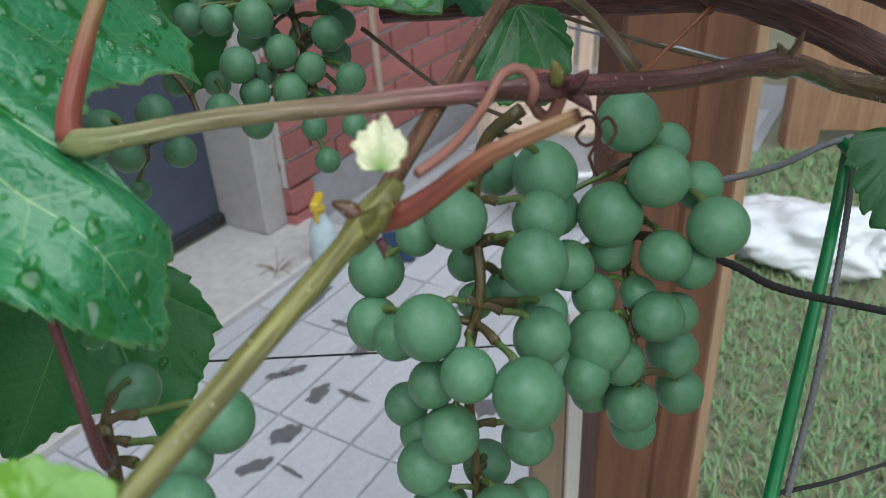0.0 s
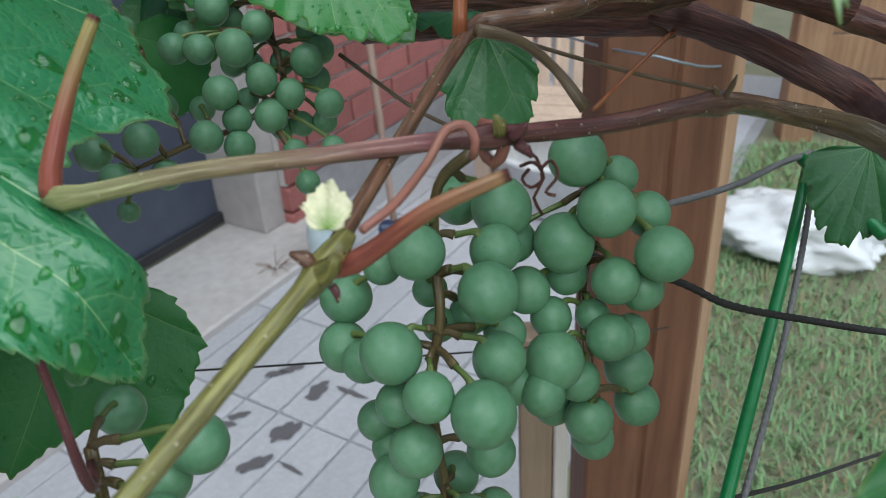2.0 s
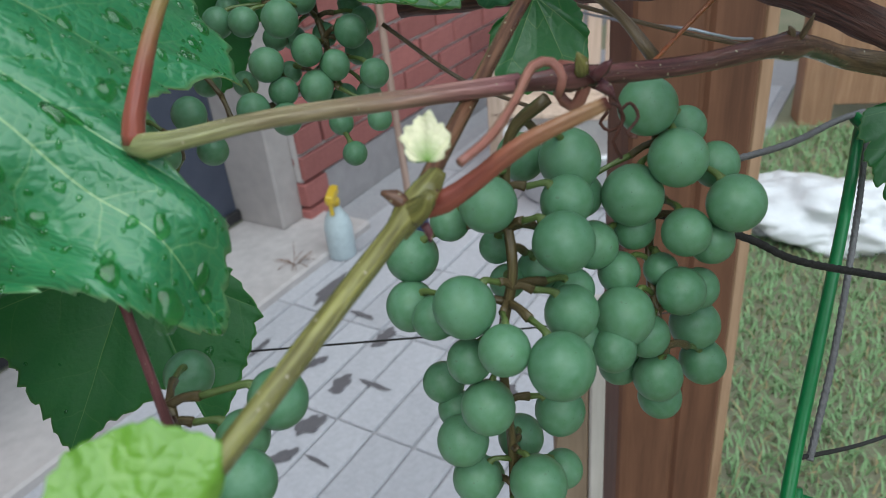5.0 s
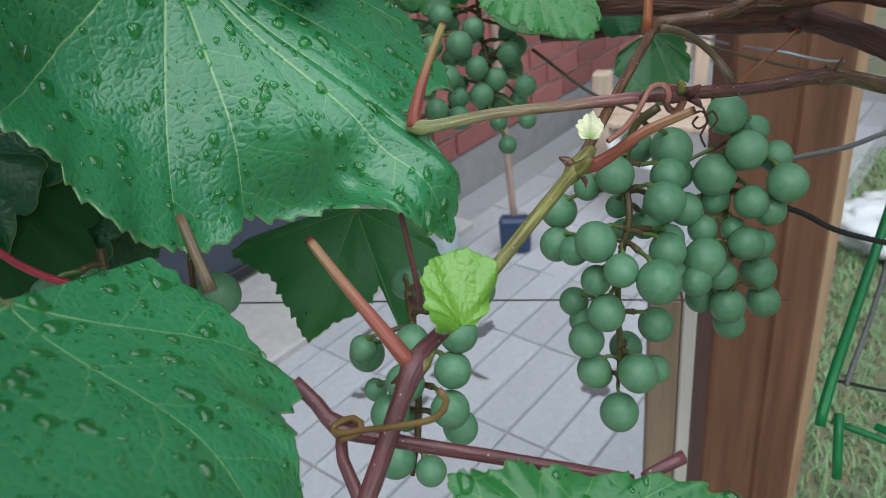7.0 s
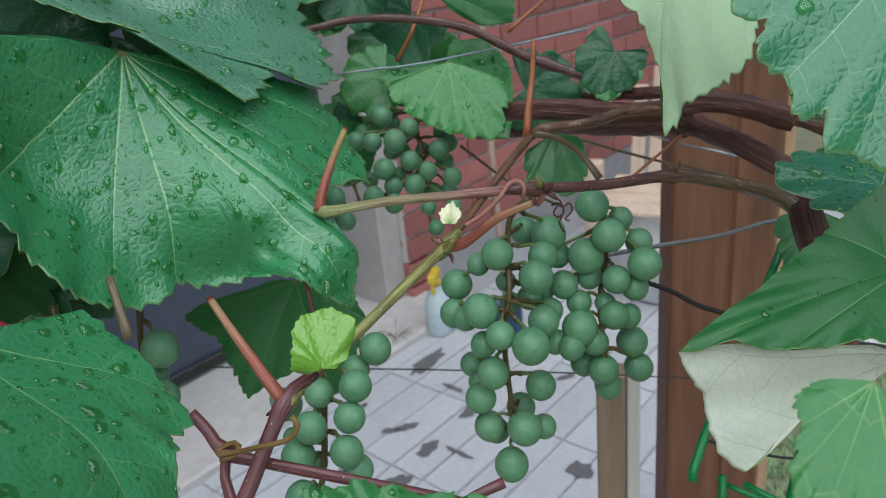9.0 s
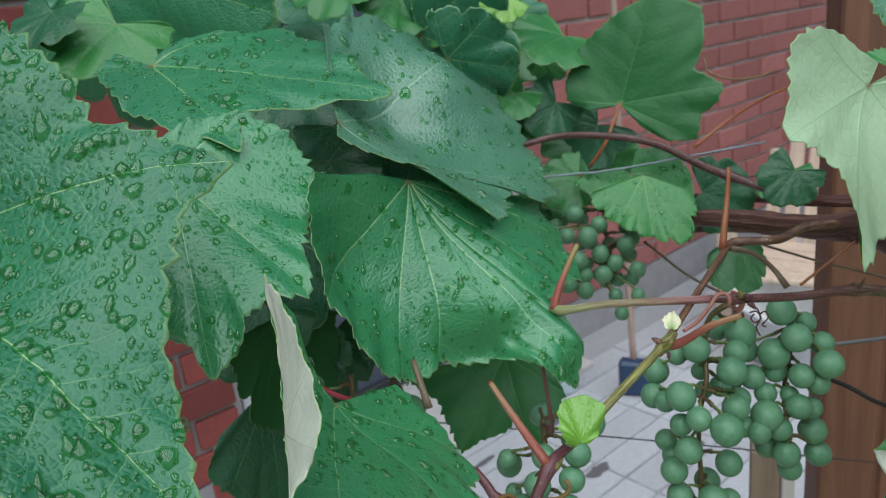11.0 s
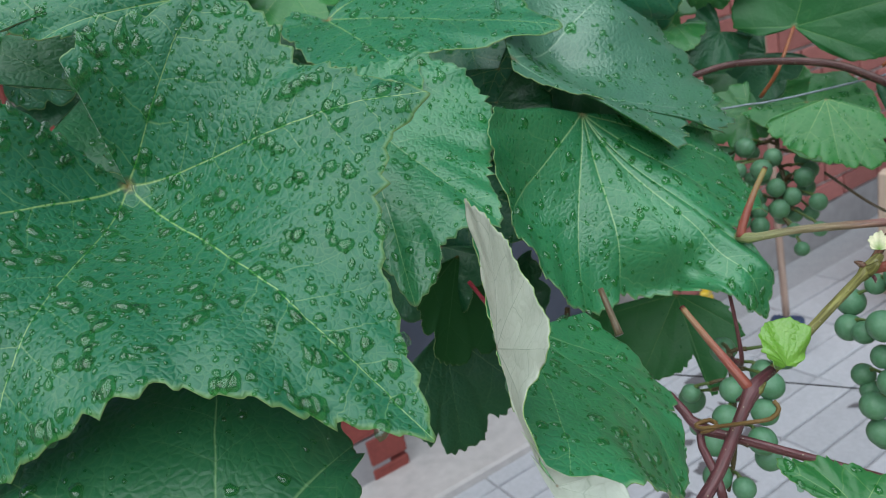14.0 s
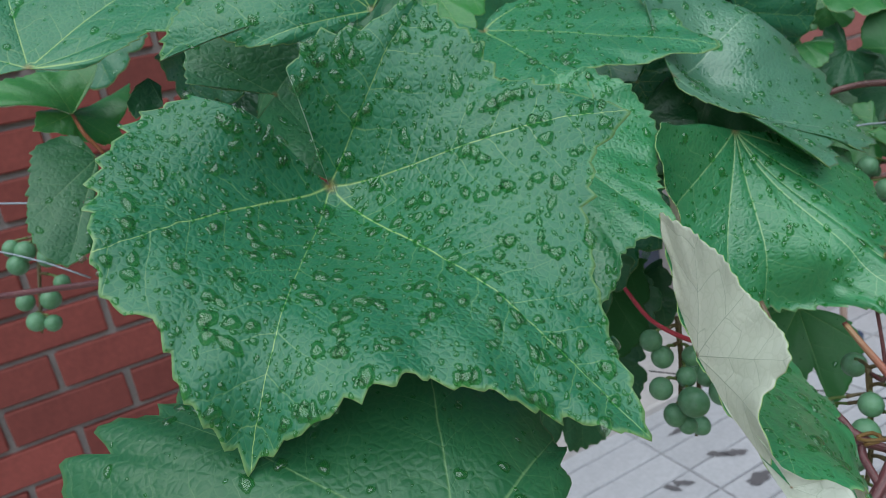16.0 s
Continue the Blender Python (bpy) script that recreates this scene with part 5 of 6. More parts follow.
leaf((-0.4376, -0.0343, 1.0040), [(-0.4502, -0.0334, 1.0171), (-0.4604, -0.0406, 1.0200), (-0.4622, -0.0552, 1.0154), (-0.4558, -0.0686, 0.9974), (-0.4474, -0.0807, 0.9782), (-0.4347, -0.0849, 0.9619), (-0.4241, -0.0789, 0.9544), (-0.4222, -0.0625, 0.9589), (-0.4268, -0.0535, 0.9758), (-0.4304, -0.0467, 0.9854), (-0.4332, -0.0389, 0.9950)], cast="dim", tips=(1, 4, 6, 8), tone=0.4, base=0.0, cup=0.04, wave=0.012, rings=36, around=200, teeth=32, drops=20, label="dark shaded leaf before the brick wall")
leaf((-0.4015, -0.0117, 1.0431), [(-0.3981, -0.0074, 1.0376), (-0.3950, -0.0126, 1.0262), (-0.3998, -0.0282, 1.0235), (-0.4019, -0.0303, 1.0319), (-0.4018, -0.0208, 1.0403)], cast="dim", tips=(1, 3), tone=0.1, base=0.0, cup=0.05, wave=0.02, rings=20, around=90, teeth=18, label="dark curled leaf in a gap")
leaf((-0.1109, 0.2837, 0.8946), [(-0.0976, 0.2985, 0.8983), (-0.0881, 0.3064, 0.8911), (-0.0820, 0.3032, 0.8773), (-0.0836, 0.2902, 0.8657), (-0.0918, 0.2790, 0.8594), (-0.1011, 0.2742, 0.8677), (-0.1064, 0.2728, 0.8792), (-0.1104, 0.2764, 0.8917), (-0.1118, 0.2814, 0.9018)], "leafgreen", tips=(2, 4, 6), tone=0.85, base=0.0, cup=0.03, wave=0.012, rings=30, around=180, teeth=30, tooth=0.02, label="mid-green leaf behind the small bunch")
# smaller leaves deeper in the vine; dim cast and low tone paint their shade
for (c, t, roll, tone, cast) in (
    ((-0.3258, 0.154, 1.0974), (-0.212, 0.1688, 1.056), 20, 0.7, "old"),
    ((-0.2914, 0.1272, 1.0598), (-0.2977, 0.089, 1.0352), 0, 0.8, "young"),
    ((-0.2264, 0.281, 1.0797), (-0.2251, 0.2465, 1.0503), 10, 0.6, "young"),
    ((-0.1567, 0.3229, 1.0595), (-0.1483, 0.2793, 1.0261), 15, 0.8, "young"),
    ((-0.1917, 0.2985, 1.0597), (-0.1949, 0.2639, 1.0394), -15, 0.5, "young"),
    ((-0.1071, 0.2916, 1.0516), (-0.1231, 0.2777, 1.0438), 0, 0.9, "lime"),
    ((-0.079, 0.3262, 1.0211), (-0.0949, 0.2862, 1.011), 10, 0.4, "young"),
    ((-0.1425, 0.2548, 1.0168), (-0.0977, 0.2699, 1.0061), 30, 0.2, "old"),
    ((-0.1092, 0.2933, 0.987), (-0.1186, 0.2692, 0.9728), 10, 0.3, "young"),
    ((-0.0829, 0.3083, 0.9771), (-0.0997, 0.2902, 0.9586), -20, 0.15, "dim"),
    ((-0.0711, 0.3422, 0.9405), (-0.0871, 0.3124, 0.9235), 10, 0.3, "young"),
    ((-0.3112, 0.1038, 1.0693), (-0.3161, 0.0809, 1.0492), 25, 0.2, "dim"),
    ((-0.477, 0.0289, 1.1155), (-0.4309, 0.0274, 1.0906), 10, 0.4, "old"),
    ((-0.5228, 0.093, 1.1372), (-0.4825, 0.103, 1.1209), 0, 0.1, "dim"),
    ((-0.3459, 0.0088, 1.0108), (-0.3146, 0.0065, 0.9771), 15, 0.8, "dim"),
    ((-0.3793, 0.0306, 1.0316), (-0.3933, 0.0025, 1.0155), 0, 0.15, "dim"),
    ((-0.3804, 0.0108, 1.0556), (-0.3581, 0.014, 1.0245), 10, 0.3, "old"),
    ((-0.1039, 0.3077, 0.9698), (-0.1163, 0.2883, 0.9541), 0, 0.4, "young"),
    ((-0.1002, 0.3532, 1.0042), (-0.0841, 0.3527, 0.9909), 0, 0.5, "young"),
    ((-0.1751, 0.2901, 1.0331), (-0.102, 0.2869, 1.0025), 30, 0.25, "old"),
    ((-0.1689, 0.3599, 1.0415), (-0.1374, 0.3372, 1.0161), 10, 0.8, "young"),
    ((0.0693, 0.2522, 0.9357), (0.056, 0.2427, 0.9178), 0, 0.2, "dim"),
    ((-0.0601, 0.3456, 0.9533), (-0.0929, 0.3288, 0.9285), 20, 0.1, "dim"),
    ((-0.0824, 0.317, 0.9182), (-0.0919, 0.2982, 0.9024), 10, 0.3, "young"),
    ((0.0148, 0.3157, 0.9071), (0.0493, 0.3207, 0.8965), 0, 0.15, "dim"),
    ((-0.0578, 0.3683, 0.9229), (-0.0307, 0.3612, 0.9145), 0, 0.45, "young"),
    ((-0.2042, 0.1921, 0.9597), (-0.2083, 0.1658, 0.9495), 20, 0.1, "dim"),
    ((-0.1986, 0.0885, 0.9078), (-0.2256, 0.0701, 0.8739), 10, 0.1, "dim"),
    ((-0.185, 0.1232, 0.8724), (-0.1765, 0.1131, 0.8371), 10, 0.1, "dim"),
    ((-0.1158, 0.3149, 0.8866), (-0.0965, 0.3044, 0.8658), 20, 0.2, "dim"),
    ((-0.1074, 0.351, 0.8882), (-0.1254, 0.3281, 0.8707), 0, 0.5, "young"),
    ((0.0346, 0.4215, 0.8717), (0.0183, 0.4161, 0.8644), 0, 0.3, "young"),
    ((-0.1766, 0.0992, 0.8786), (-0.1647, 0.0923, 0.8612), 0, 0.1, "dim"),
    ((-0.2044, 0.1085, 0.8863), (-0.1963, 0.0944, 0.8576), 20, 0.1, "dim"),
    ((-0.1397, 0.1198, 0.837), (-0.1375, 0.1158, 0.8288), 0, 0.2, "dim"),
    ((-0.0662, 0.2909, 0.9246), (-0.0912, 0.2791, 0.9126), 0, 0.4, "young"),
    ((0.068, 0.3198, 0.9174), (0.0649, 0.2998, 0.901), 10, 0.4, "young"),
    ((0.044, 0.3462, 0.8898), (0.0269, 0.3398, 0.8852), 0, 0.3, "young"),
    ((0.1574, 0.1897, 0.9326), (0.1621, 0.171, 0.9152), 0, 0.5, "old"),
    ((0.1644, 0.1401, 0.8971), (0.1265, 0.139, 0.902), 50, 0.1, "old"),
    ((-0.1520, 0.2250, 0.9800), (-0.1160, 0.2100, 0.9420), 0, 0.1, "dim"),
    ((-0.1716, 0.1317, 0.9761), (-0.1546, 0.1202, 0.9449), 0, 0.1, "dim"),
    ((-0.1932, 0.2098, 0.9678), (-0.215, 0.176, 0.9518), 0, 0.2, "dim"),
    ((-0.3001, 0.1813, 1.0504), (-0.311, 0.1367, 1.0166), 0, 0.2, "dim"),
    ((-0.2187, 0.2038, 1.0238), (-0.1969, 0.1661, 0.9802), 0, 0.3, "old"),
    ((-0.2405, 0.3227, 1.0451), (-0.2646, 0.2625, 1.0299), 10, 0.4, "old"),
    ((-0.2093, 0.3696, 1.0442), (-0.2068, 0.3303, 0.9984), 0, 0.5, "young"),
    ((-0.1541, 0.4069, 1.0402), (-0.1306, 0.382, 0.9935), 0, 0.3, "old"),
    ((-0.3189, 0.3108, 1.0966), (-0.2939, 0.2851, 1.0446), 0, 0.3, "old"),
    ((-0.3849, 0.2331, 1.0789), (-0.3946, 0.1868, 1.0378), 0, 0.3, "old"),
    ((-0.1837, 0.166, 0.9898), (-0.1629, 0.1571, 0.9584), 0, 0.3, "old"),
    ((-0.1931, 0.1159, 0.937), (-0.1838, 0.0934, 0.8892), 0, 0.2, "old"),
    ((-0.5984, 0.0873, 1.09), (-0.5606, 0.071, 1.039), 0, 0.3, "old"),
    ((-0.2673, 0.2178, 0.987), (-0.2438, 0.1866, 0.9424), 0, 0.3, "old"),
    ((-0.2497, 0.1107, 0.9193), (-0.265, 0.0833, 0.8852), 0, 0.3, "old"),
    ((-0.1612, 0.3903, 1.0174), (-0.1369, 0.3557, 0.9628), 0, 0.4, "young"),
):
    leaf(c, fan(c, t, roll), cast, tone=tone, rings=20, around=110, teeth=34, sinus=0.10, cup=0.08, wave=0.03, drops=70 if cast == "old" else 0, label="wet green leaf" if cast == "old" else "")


# ---- bunches of grapes ----
def ball_mesh(seed):
    rng = random.Random(seed)
    bm = bmesh.new()
    bmesh.ops.create_uvsphere(bm, u_segments=24, v_segments=16, radius=1.0)
    for v in bm.verts:
        k = 1 + 0.02 * math.sin(3 * v.co.x + seed) * math.cos(2.3 * v.co.y + seed)
        if abs(v.co.z) > 0.97 and v.co.z < 0:
            k *= 0.985
        v.co = Vector((v.co.x * k, v.co.y * k, v.co.z * (1.0 + 0.03 * (seed % 3))))
    me = bpy.data.meshes.new("grape")
    for f in bm.faces:
        f.smooth = True
        f.material_index = 0
    bm.to_mesh(me)
    bm.free()
    me.materials.append(GRAPE)
    return me


BALLS = [ball_mesh(s) for s in (1, 2, 3)]


def bunch(grapes, stem, label, arms=()):
    """A bunch: the stalk with its pedicels, and each grape."""
    th = thing("grape_bunch", label, "grapes", "bunches of green grapes", at=stem[0])
    rng = random.Random(len(grapes))
    base = Vector(stem[0])
    path, rad = smooth_path([Vector(p) - base for p in stem], [0.0017] * len(stem), 0.004)
    parts = [tube_mesh("stalk", [Vector(p) - base for p in stem], [0.0016] + [0.0013] * (len(stem) - 2) + [0.0008], STALK, 8, 0.003, 0.2)]
    for arm in arms:
        arm = [Vector(p) - base for p in arm]
        parts.append(tube_mesh("arm", arm, [0.0015] + [0.0012] * (len(arm) - 2) + [0.0008], STALK, 8, 0.003, 0.2))
        path = path + smooth_path(arm, [0.001] * len(arm), 0.004)[0]
    nodes = [(p, 0.0) for p in path]
    lifted = Vector((0, 0, 0.006))
    for x, y, z, d in sorted(grapes, key=lambda g: min((p + base - Vector(g[:3])).length for p in path)):
        q = Vector((x, y, z)) - base
        near, far = min(nodes, key=lambda o: (o[0] - lifted - q).length + 0.35 * o[1])
        gap = (near - q).length
        end = q + ((near - q).normalized() + Vector((0, 0, 0.8))).normalized() * d * 0.475
        mid = near.lerp(end, 0.55) + Vector((rng.uniform(-1, 1), rng.uniform(-1, 1), 1)) * 0.12 * gap
        if gap > 0.012:
            fork = near.lerp(end, 0.5) + Vector((rng.uniform(-1, 1), rng.uniform(-1, 1), 0.6)) * 0.08 * gap
            parts.append(tube_mesh("branch", [near, (near + fork) / 2 + Vector((0, 0, 0.0008)), fork], [0.0012, 0.00095, 0.0012], STALK, 7, 0.002, 0.16))
            nodes += [(near.lerp(fork, 0.6), far + 0.6 * gap), (fork, far + gap)]
            near = fork
            mid = near.lerp(end, 0.5) + Vector((0, 0, 0.0006))
        out = (q - end).normalized()
        parts.append(tube_mesh("pedicel", [near, mid, end - out * 0.0012, end + out * 0.0006], [0.0009, 0.00075, 0.0009, 0.0016], STALK_GREEN, 7, 0.0015, 0.14))
        g = part("grape", rng.choice(BALLS), None, th)
        g.location = q
        g.scale = (d / 2,) * 3
        g.rotation_euler = (rng.uniform(-0.6, 0.6), rng.uniform(-0.6, 0.6), rng.uniform(0, 6.28))
    bm = bmesh.new()
    for me in parts:
        green = me.materials[0] == STALK_GREEN
        at = len(bm.faces)
        bm.from_mesh(me)
        bm.faces.ensure_lookup_table()
        for f in bm.faces[at:]:
            f.material_index = 1 if green else 0
        bpy.data.meshes.remove(me)
    ob = part("stalk", bm, STALK, th, "green-brown stalk")
    ob.data.materials.append(STALK_GREEN)
    return th


bunch([(0.018, 0.141, 0.87, 0.0141), (0.008, 0.149, 0.862, 0.0104), (-0.003, 0.151, 0.851, 0.0142), (-0.004, 0.144, 0.84, 0.0132), (0.003, 0.135, 0.842, 0.0115), (0.011, 0.129, 0.849, 0.015), (0.02, 0.122, 0.841, 0.0126), (0.033, 0.119, 0.838, 0.0159), (0.035, 0.133, 0.863, 0.0148), (0.045, 0.155, 0.849, 0.0128), (0.039, 0.157, 0.873, 0.0156), (0.027, 0.168, 0.87, 0.0129)]
      + [(0.037, 0.146, 0.867, 0.0128), (0.055, 0.157, 0.862, 0.016), (0.058, 0.159, 0.885, 0.0146), (0.07, 0.169, 0.875, 0.0111), (0.065, 0.154, 0.873, 0.0147), (0.078, 0.166, 0.865, 0.0121), (0.08, 0.153, 0.86, 0.0148), (0.068, 0.152, 0.853, 0.0127), (0.076, 0.157, 0.847, 0.0122), (0.067, 0.149, 0.837, 0.013), (0.075, 0.161, 0.817, 0.0146)]
      + [(0.078, 0.16, 0.804, 0.0136), (0.064, 0.151, 0.799, 0.0127), (0.052, 0.146, 0.832, 0.0161), (0.037, 0.136, 0.841, 0.0137), (0.062, 0.147, 0.81, 0.0138), (0.053, 0.156, 0.808, 0.0127), (0.015, 0.126, 0.82, 0.0139), (0.011, 0.13, 0.832, 0.0115), (0.002, 0.146, 0.812, 0.012), (0.007, 0.133, 0.802, 0.0144), (0.034, 0.139, 0.806, 0.0139), (0.023, 0.149, 0.787, 0.0138)]
      + [(0.020, 0.128, 0.7695, 0.0158), (0.027, 0.128, 0.790, 0.0158), (0.0100, 0.134, 0.786, 0.0141), (0.0115, 0.143, 0.777, 0.0122), (0.0345, 0.139, 0.7835, 0.0118), (0.0055, 0.1425, 0.805, 0.0112), (0.0585, 0.1475, 0.8241, 0.0123), (0.0484, 0.1401, 0.8255, 0.0121), (0.0389, 0.1499, 0.8387, 0.0118), (0.035, 0.1583, 0.8464, 0.0125), (0.0562, 0.1599, 0.8508, 0.0113), (0.0297, 0.1506, 0.8449, 0.0113)]
      + [(0.0194, 0.1517, 0.8523, 0.0094), (0.0216, 0.148, 0.8435, 0.0094), (0.0412, 0.1442, 0.8257, 0.0113), (0.0516, 0.1539, 0.8407, 0.0113), (0.0734, 0.1556, 0.8332, 0.0113), (0.0631, 0.1561, 0.8396, 0.0094), (0.0424, 0.1613, 0.8607, 0.0113)],
      [(0.0327, 0.1439, 0.894), (0.024, 0.1456, 0.885), (0.0222, 0.1436, 0.8677), (0.0231, 0.1361, 0.8544), (0.0195, 0.1345, 0.836), (0.0195, 0.1370, 0.812), (0.0205, 0.1370, 0.795), (0.0195, 0.1335, 0.779)], arms=[[(0.0609, 0.1624, 0.8895), (0.0637, 0.1699, 0.8598), (0.0609, 0.1622, 0.8426), (0.0609, 0.1535, 0.8334), (0.0633, 0.1451, 0.8224)]], label="large bunch of unripe green grapes with a dusty bloom")
bunch([(-0.1034, 0.2734, 0.8978, 0.0100), (-0.1051, 0.2737, 0.8885, 0.0095), (-0.1031, 0.2719, 0.8784, 0.0098), (-0.0388, 0.2709, 0.8571, 0.0100), (-0.0472, 0.2713, 0.8556, 0.0098), (-0.0479, 0.2775, 0.8640, 0.0095), (-0.0595, 0.2860, 0.8784, 0.0098), (-0.0829, 0.2677, 0.8906, 0.0117), (-0.0713, 0.263, 0.891, 0.0115), (-0.0562, 0.2589, 0.8919, 0.0138), (-0.0677, 0.276, 0.9032, 0.013), (-0.0507, 0.2733, 0.8961, 0.0121), (-0.0654, 0.2893, 0.8958, 0.01), (-0.0655, 0.2802, 0.88, 0.01), (-0.0481, 0.2584, 0.8799, 0.0119), (-0.039, 0.2608, 0.8728, 0.0117), (-0.062, 0.2504, 0.8778, 0.013), (-0.0578, 0.2505, 0.8672, 0.0111), (-0.0784, 0.2709, 0.8653, 0.01), (-0.0601, 0.2737, 0.8677, 0.0091), (-0.0464, 0.2564, 0.8661, 0.013), (-0.0678, 0.2421, 0.8639, 0.0125)]
      + [(-0.0571, 0.2454, 0.8583, 0.0119), (-0.0321, 0.2674, 0.8835, 0.0126), (-0.0301, 0.2847, 0.8831, 0.0114), (-0.0321, 0.2787, 0.873, 0.0114), (-0.024, 0.2597, 0.8689, 0.0113), (-0.0292, 0.2704, 0.8579, 0.01), (-0.0348, 0.288, 0.8896, 0.01), (-0.0378, 0.25, 0.8537, 0.0095), (-0.0231, 0.2512, 0.8539, 0.0095), (-0.0332, 0.2443, 0.8431, 0.0095)]
      + [(-0.0895, 0.2358, 0.8659, 0.0127), (-0.1176, 0.2511, 0.8559, 0.0141), (-0.1017, 0.2327, 0.852, 0.0125), (-0.0893, 0.248, 0.8469, 0.0123), (-0.0939, 0.2706, 0.8669, 0.0114), (-0.1094, 0.2491, 0.8311, 0.0091), (-0.0838, 0.2857, 0.892, 0.01), (-0.0455, 0.2816, 0.8797, 0.01), (-0.1084, 0.2687, 0.9059, 0.0119)],
      [(-0.051, 0.3006, 0.9138), (-0.0482, 0.2821, 0.891), (-0.0444, 0.2722, 0.8733), (-0.059, 0.2591, 0.8623), (-0.0805, 0.252, 0.8567), (-0.099, 0.2441, 0.8515)], "bunch of small green grapes in the shade")
bunch([(-0.0304, 0.1066, 0.8426, 0.0134), (-0.0351, 0.0903, 0.8348, 0.0134), (-0.0401, 0.1053, 0.833, 0.0123), (-0.0531, 0.0942, 0.8282, 0.0121), (-0.0372, 0.0845, 0.8237, 0.013), (-0.0545, 0.0835, 0.8184, 0.0136), (-0.0612, 0.0813, 0.8056, 0.0143), (-0.0383, 0.0784, 0.8115, 0.0134), (-0.0368, 0.0839, 0.7987, 0.0126), (-0.0595, 0.0744, 0.7904, 0.0139), (-0.0475, 0.0749, 0.7853, 0.0113), (-0.0595, 0.0929, 0.7933, 0.01), (-0.075, 0.1017, 0.8195, 0.01)]
      + [(-0.0766, 0.1088, 0.8111, 0.0141), (-0.0638, 0.1334, 0.8287, 0.0132), (-0.0734, 0.1026, 0.7986, 0.0088)],
      [(-0.0552, 0.1062, 0.8424), (-0.0539, 0.1005, 0.8252), (-0.0526, 0.0914, 0.8103), (-0.0531, 0.0836, 0.7945), (-0.0553, 0.0765, 0.7808)], "bunch of green grapes below the cane")
bunch([(-0.1269, 0.1008, 0.8436, 0.0164), (-0.1357, 0.103, 0.829, 0.0141), (-0.1252, 0.0923, 0.825, 0.0146), (-0.1374, 0.0899, 0.8026, 0.0113), (-0.1443, 0.1024, 0.8319, 0.0123), (-0.1476, 0.102, 0.8092, 0.0127)],
      [(-0.1419, 0.1162, 0.8593), (-0.1442, 0.1109, 0.8378), (-0.1407, 0.1022, 0.818), (-0.1407, 0.0908, 0.7943)], "small bunch of shaded green grapes")
bunch([(-0.1475, 0.048, 0.8769, 0.0115), (-0.1424, 0.0481, 0.8681, 0.0115), (-0.1318, 0.051, 0.8567, 0.0103), (-0.1424, 0.0421, 0.8532, 0.012), (-0.1265, 0.0423, 0.8479, 0.0152), (-0.136, 0.0411, 0.8394, 0.0115), (-0.1305, 0.0427, 0.8338, 0.0097), (-0.1298, 0.0563, 0.8661, 0.0103)],
      [(-0.1373, 0.0623, 0.8847), (-0.1353, 0.0549, 0.8629), (-0.1347, 0.0488, 0.8467), (-0.1325, 0.0437, 0.8301)], "small bunch of green grapes behind the leaves")
bunch([(-0.5597, -0.0333, 0.9409, 0.0142), (-0.5463, -0.0264, 0.9346, 0.0142), (-0.5637, -0.0395, 0.9326, 0.0142), (-0.5437, -0.0358, 0.9065, 0.0142), (-0.5514, -0.0466, 0.8934, 0.0134), (-0.5415, -0.0407, 0.8907, 0.0119), (-0.5585, -0.0458, 0.9077, 0.0127), (-0.568, -0.0378, 0.9444, 0.0119), (-0.5375, -0.0275, 0.9163, 0.0111)],
      [(-0.5552, -0.0176, 0.972), (-0.554, -0.0282, 0.9371), (-0.5524, -0.0376, 0.911), (-0.5499, -0.0464, 0.8847)], "small bunch of grapes by the brick wall")

# ---- strings, ropes and the green cage ----
cage = thing("plant_cage", "green plastic-coated garden cage tied with rope", "plant cage")
for pts, r in (([(0.1652, 0.2703, 0.8324), (0.1444, 0.2269, 0.8096), (0.1074, 0.1543, 0.7682), (0.1012, 0.1406, 0.755)], 0.0022),
               ([(0.1636, 0.2701, 0.8321), (0.173, 0.2506, 0.8271), (0.1817, 0.2297, 0.8197)], 0.0024),
               ([(0.1373, 0.0977, 0.8226), (0.1239, 0.0624, 0.8031)], 0.0034),
               ([(0.1259, 0.1498, 0.7478), (0.146, 0.1406, 0.7423)], 0.0016),
               ([(0.1205, 0.1749, 0.7319), (0.1196, 0.1616, 0.7048)], 0.0022),
               ([(0.121, 0.1842, 0.7196), (0.1668, 0.1642, 0.7132)], 0.0016)):
    part("rod", tube_mesh("rod", pts, r, GREEN_ROD, 10, 0.01, 0.02), None, cage)
part("rod", tube_mesh("rod", [(0.1596, 0.2644, 0.8358), (0.1662, 0.2461, 0.8302), (0.1744, 0.2222, 0.8235)], 0.0024, GREEN_ROD, 10, 0.01, 0.02), None, cage)
part("tie", tube_mesh("tie", [(0.1354, 0.0998, 0.8279), (0.141, 0.0992, 0.8309), (0.1429, 0.0963, 0.8239), (0.1382, 0.0979, 0.8225), (0.1475, 0.0976, 0.8174)], 0.0022, BLACK, 8, 0.004, 0.1), None, cage, "black tie")


def line(name, points, r, mat, label, category, twist=0.0):
    ob = part(name, tube_mesh(name, points, r, mat, 14 if twist else 8, 0.0007 if twist else 0.02, 0.03, twist=twist), None, None)
    return tagged(ob, label, category)


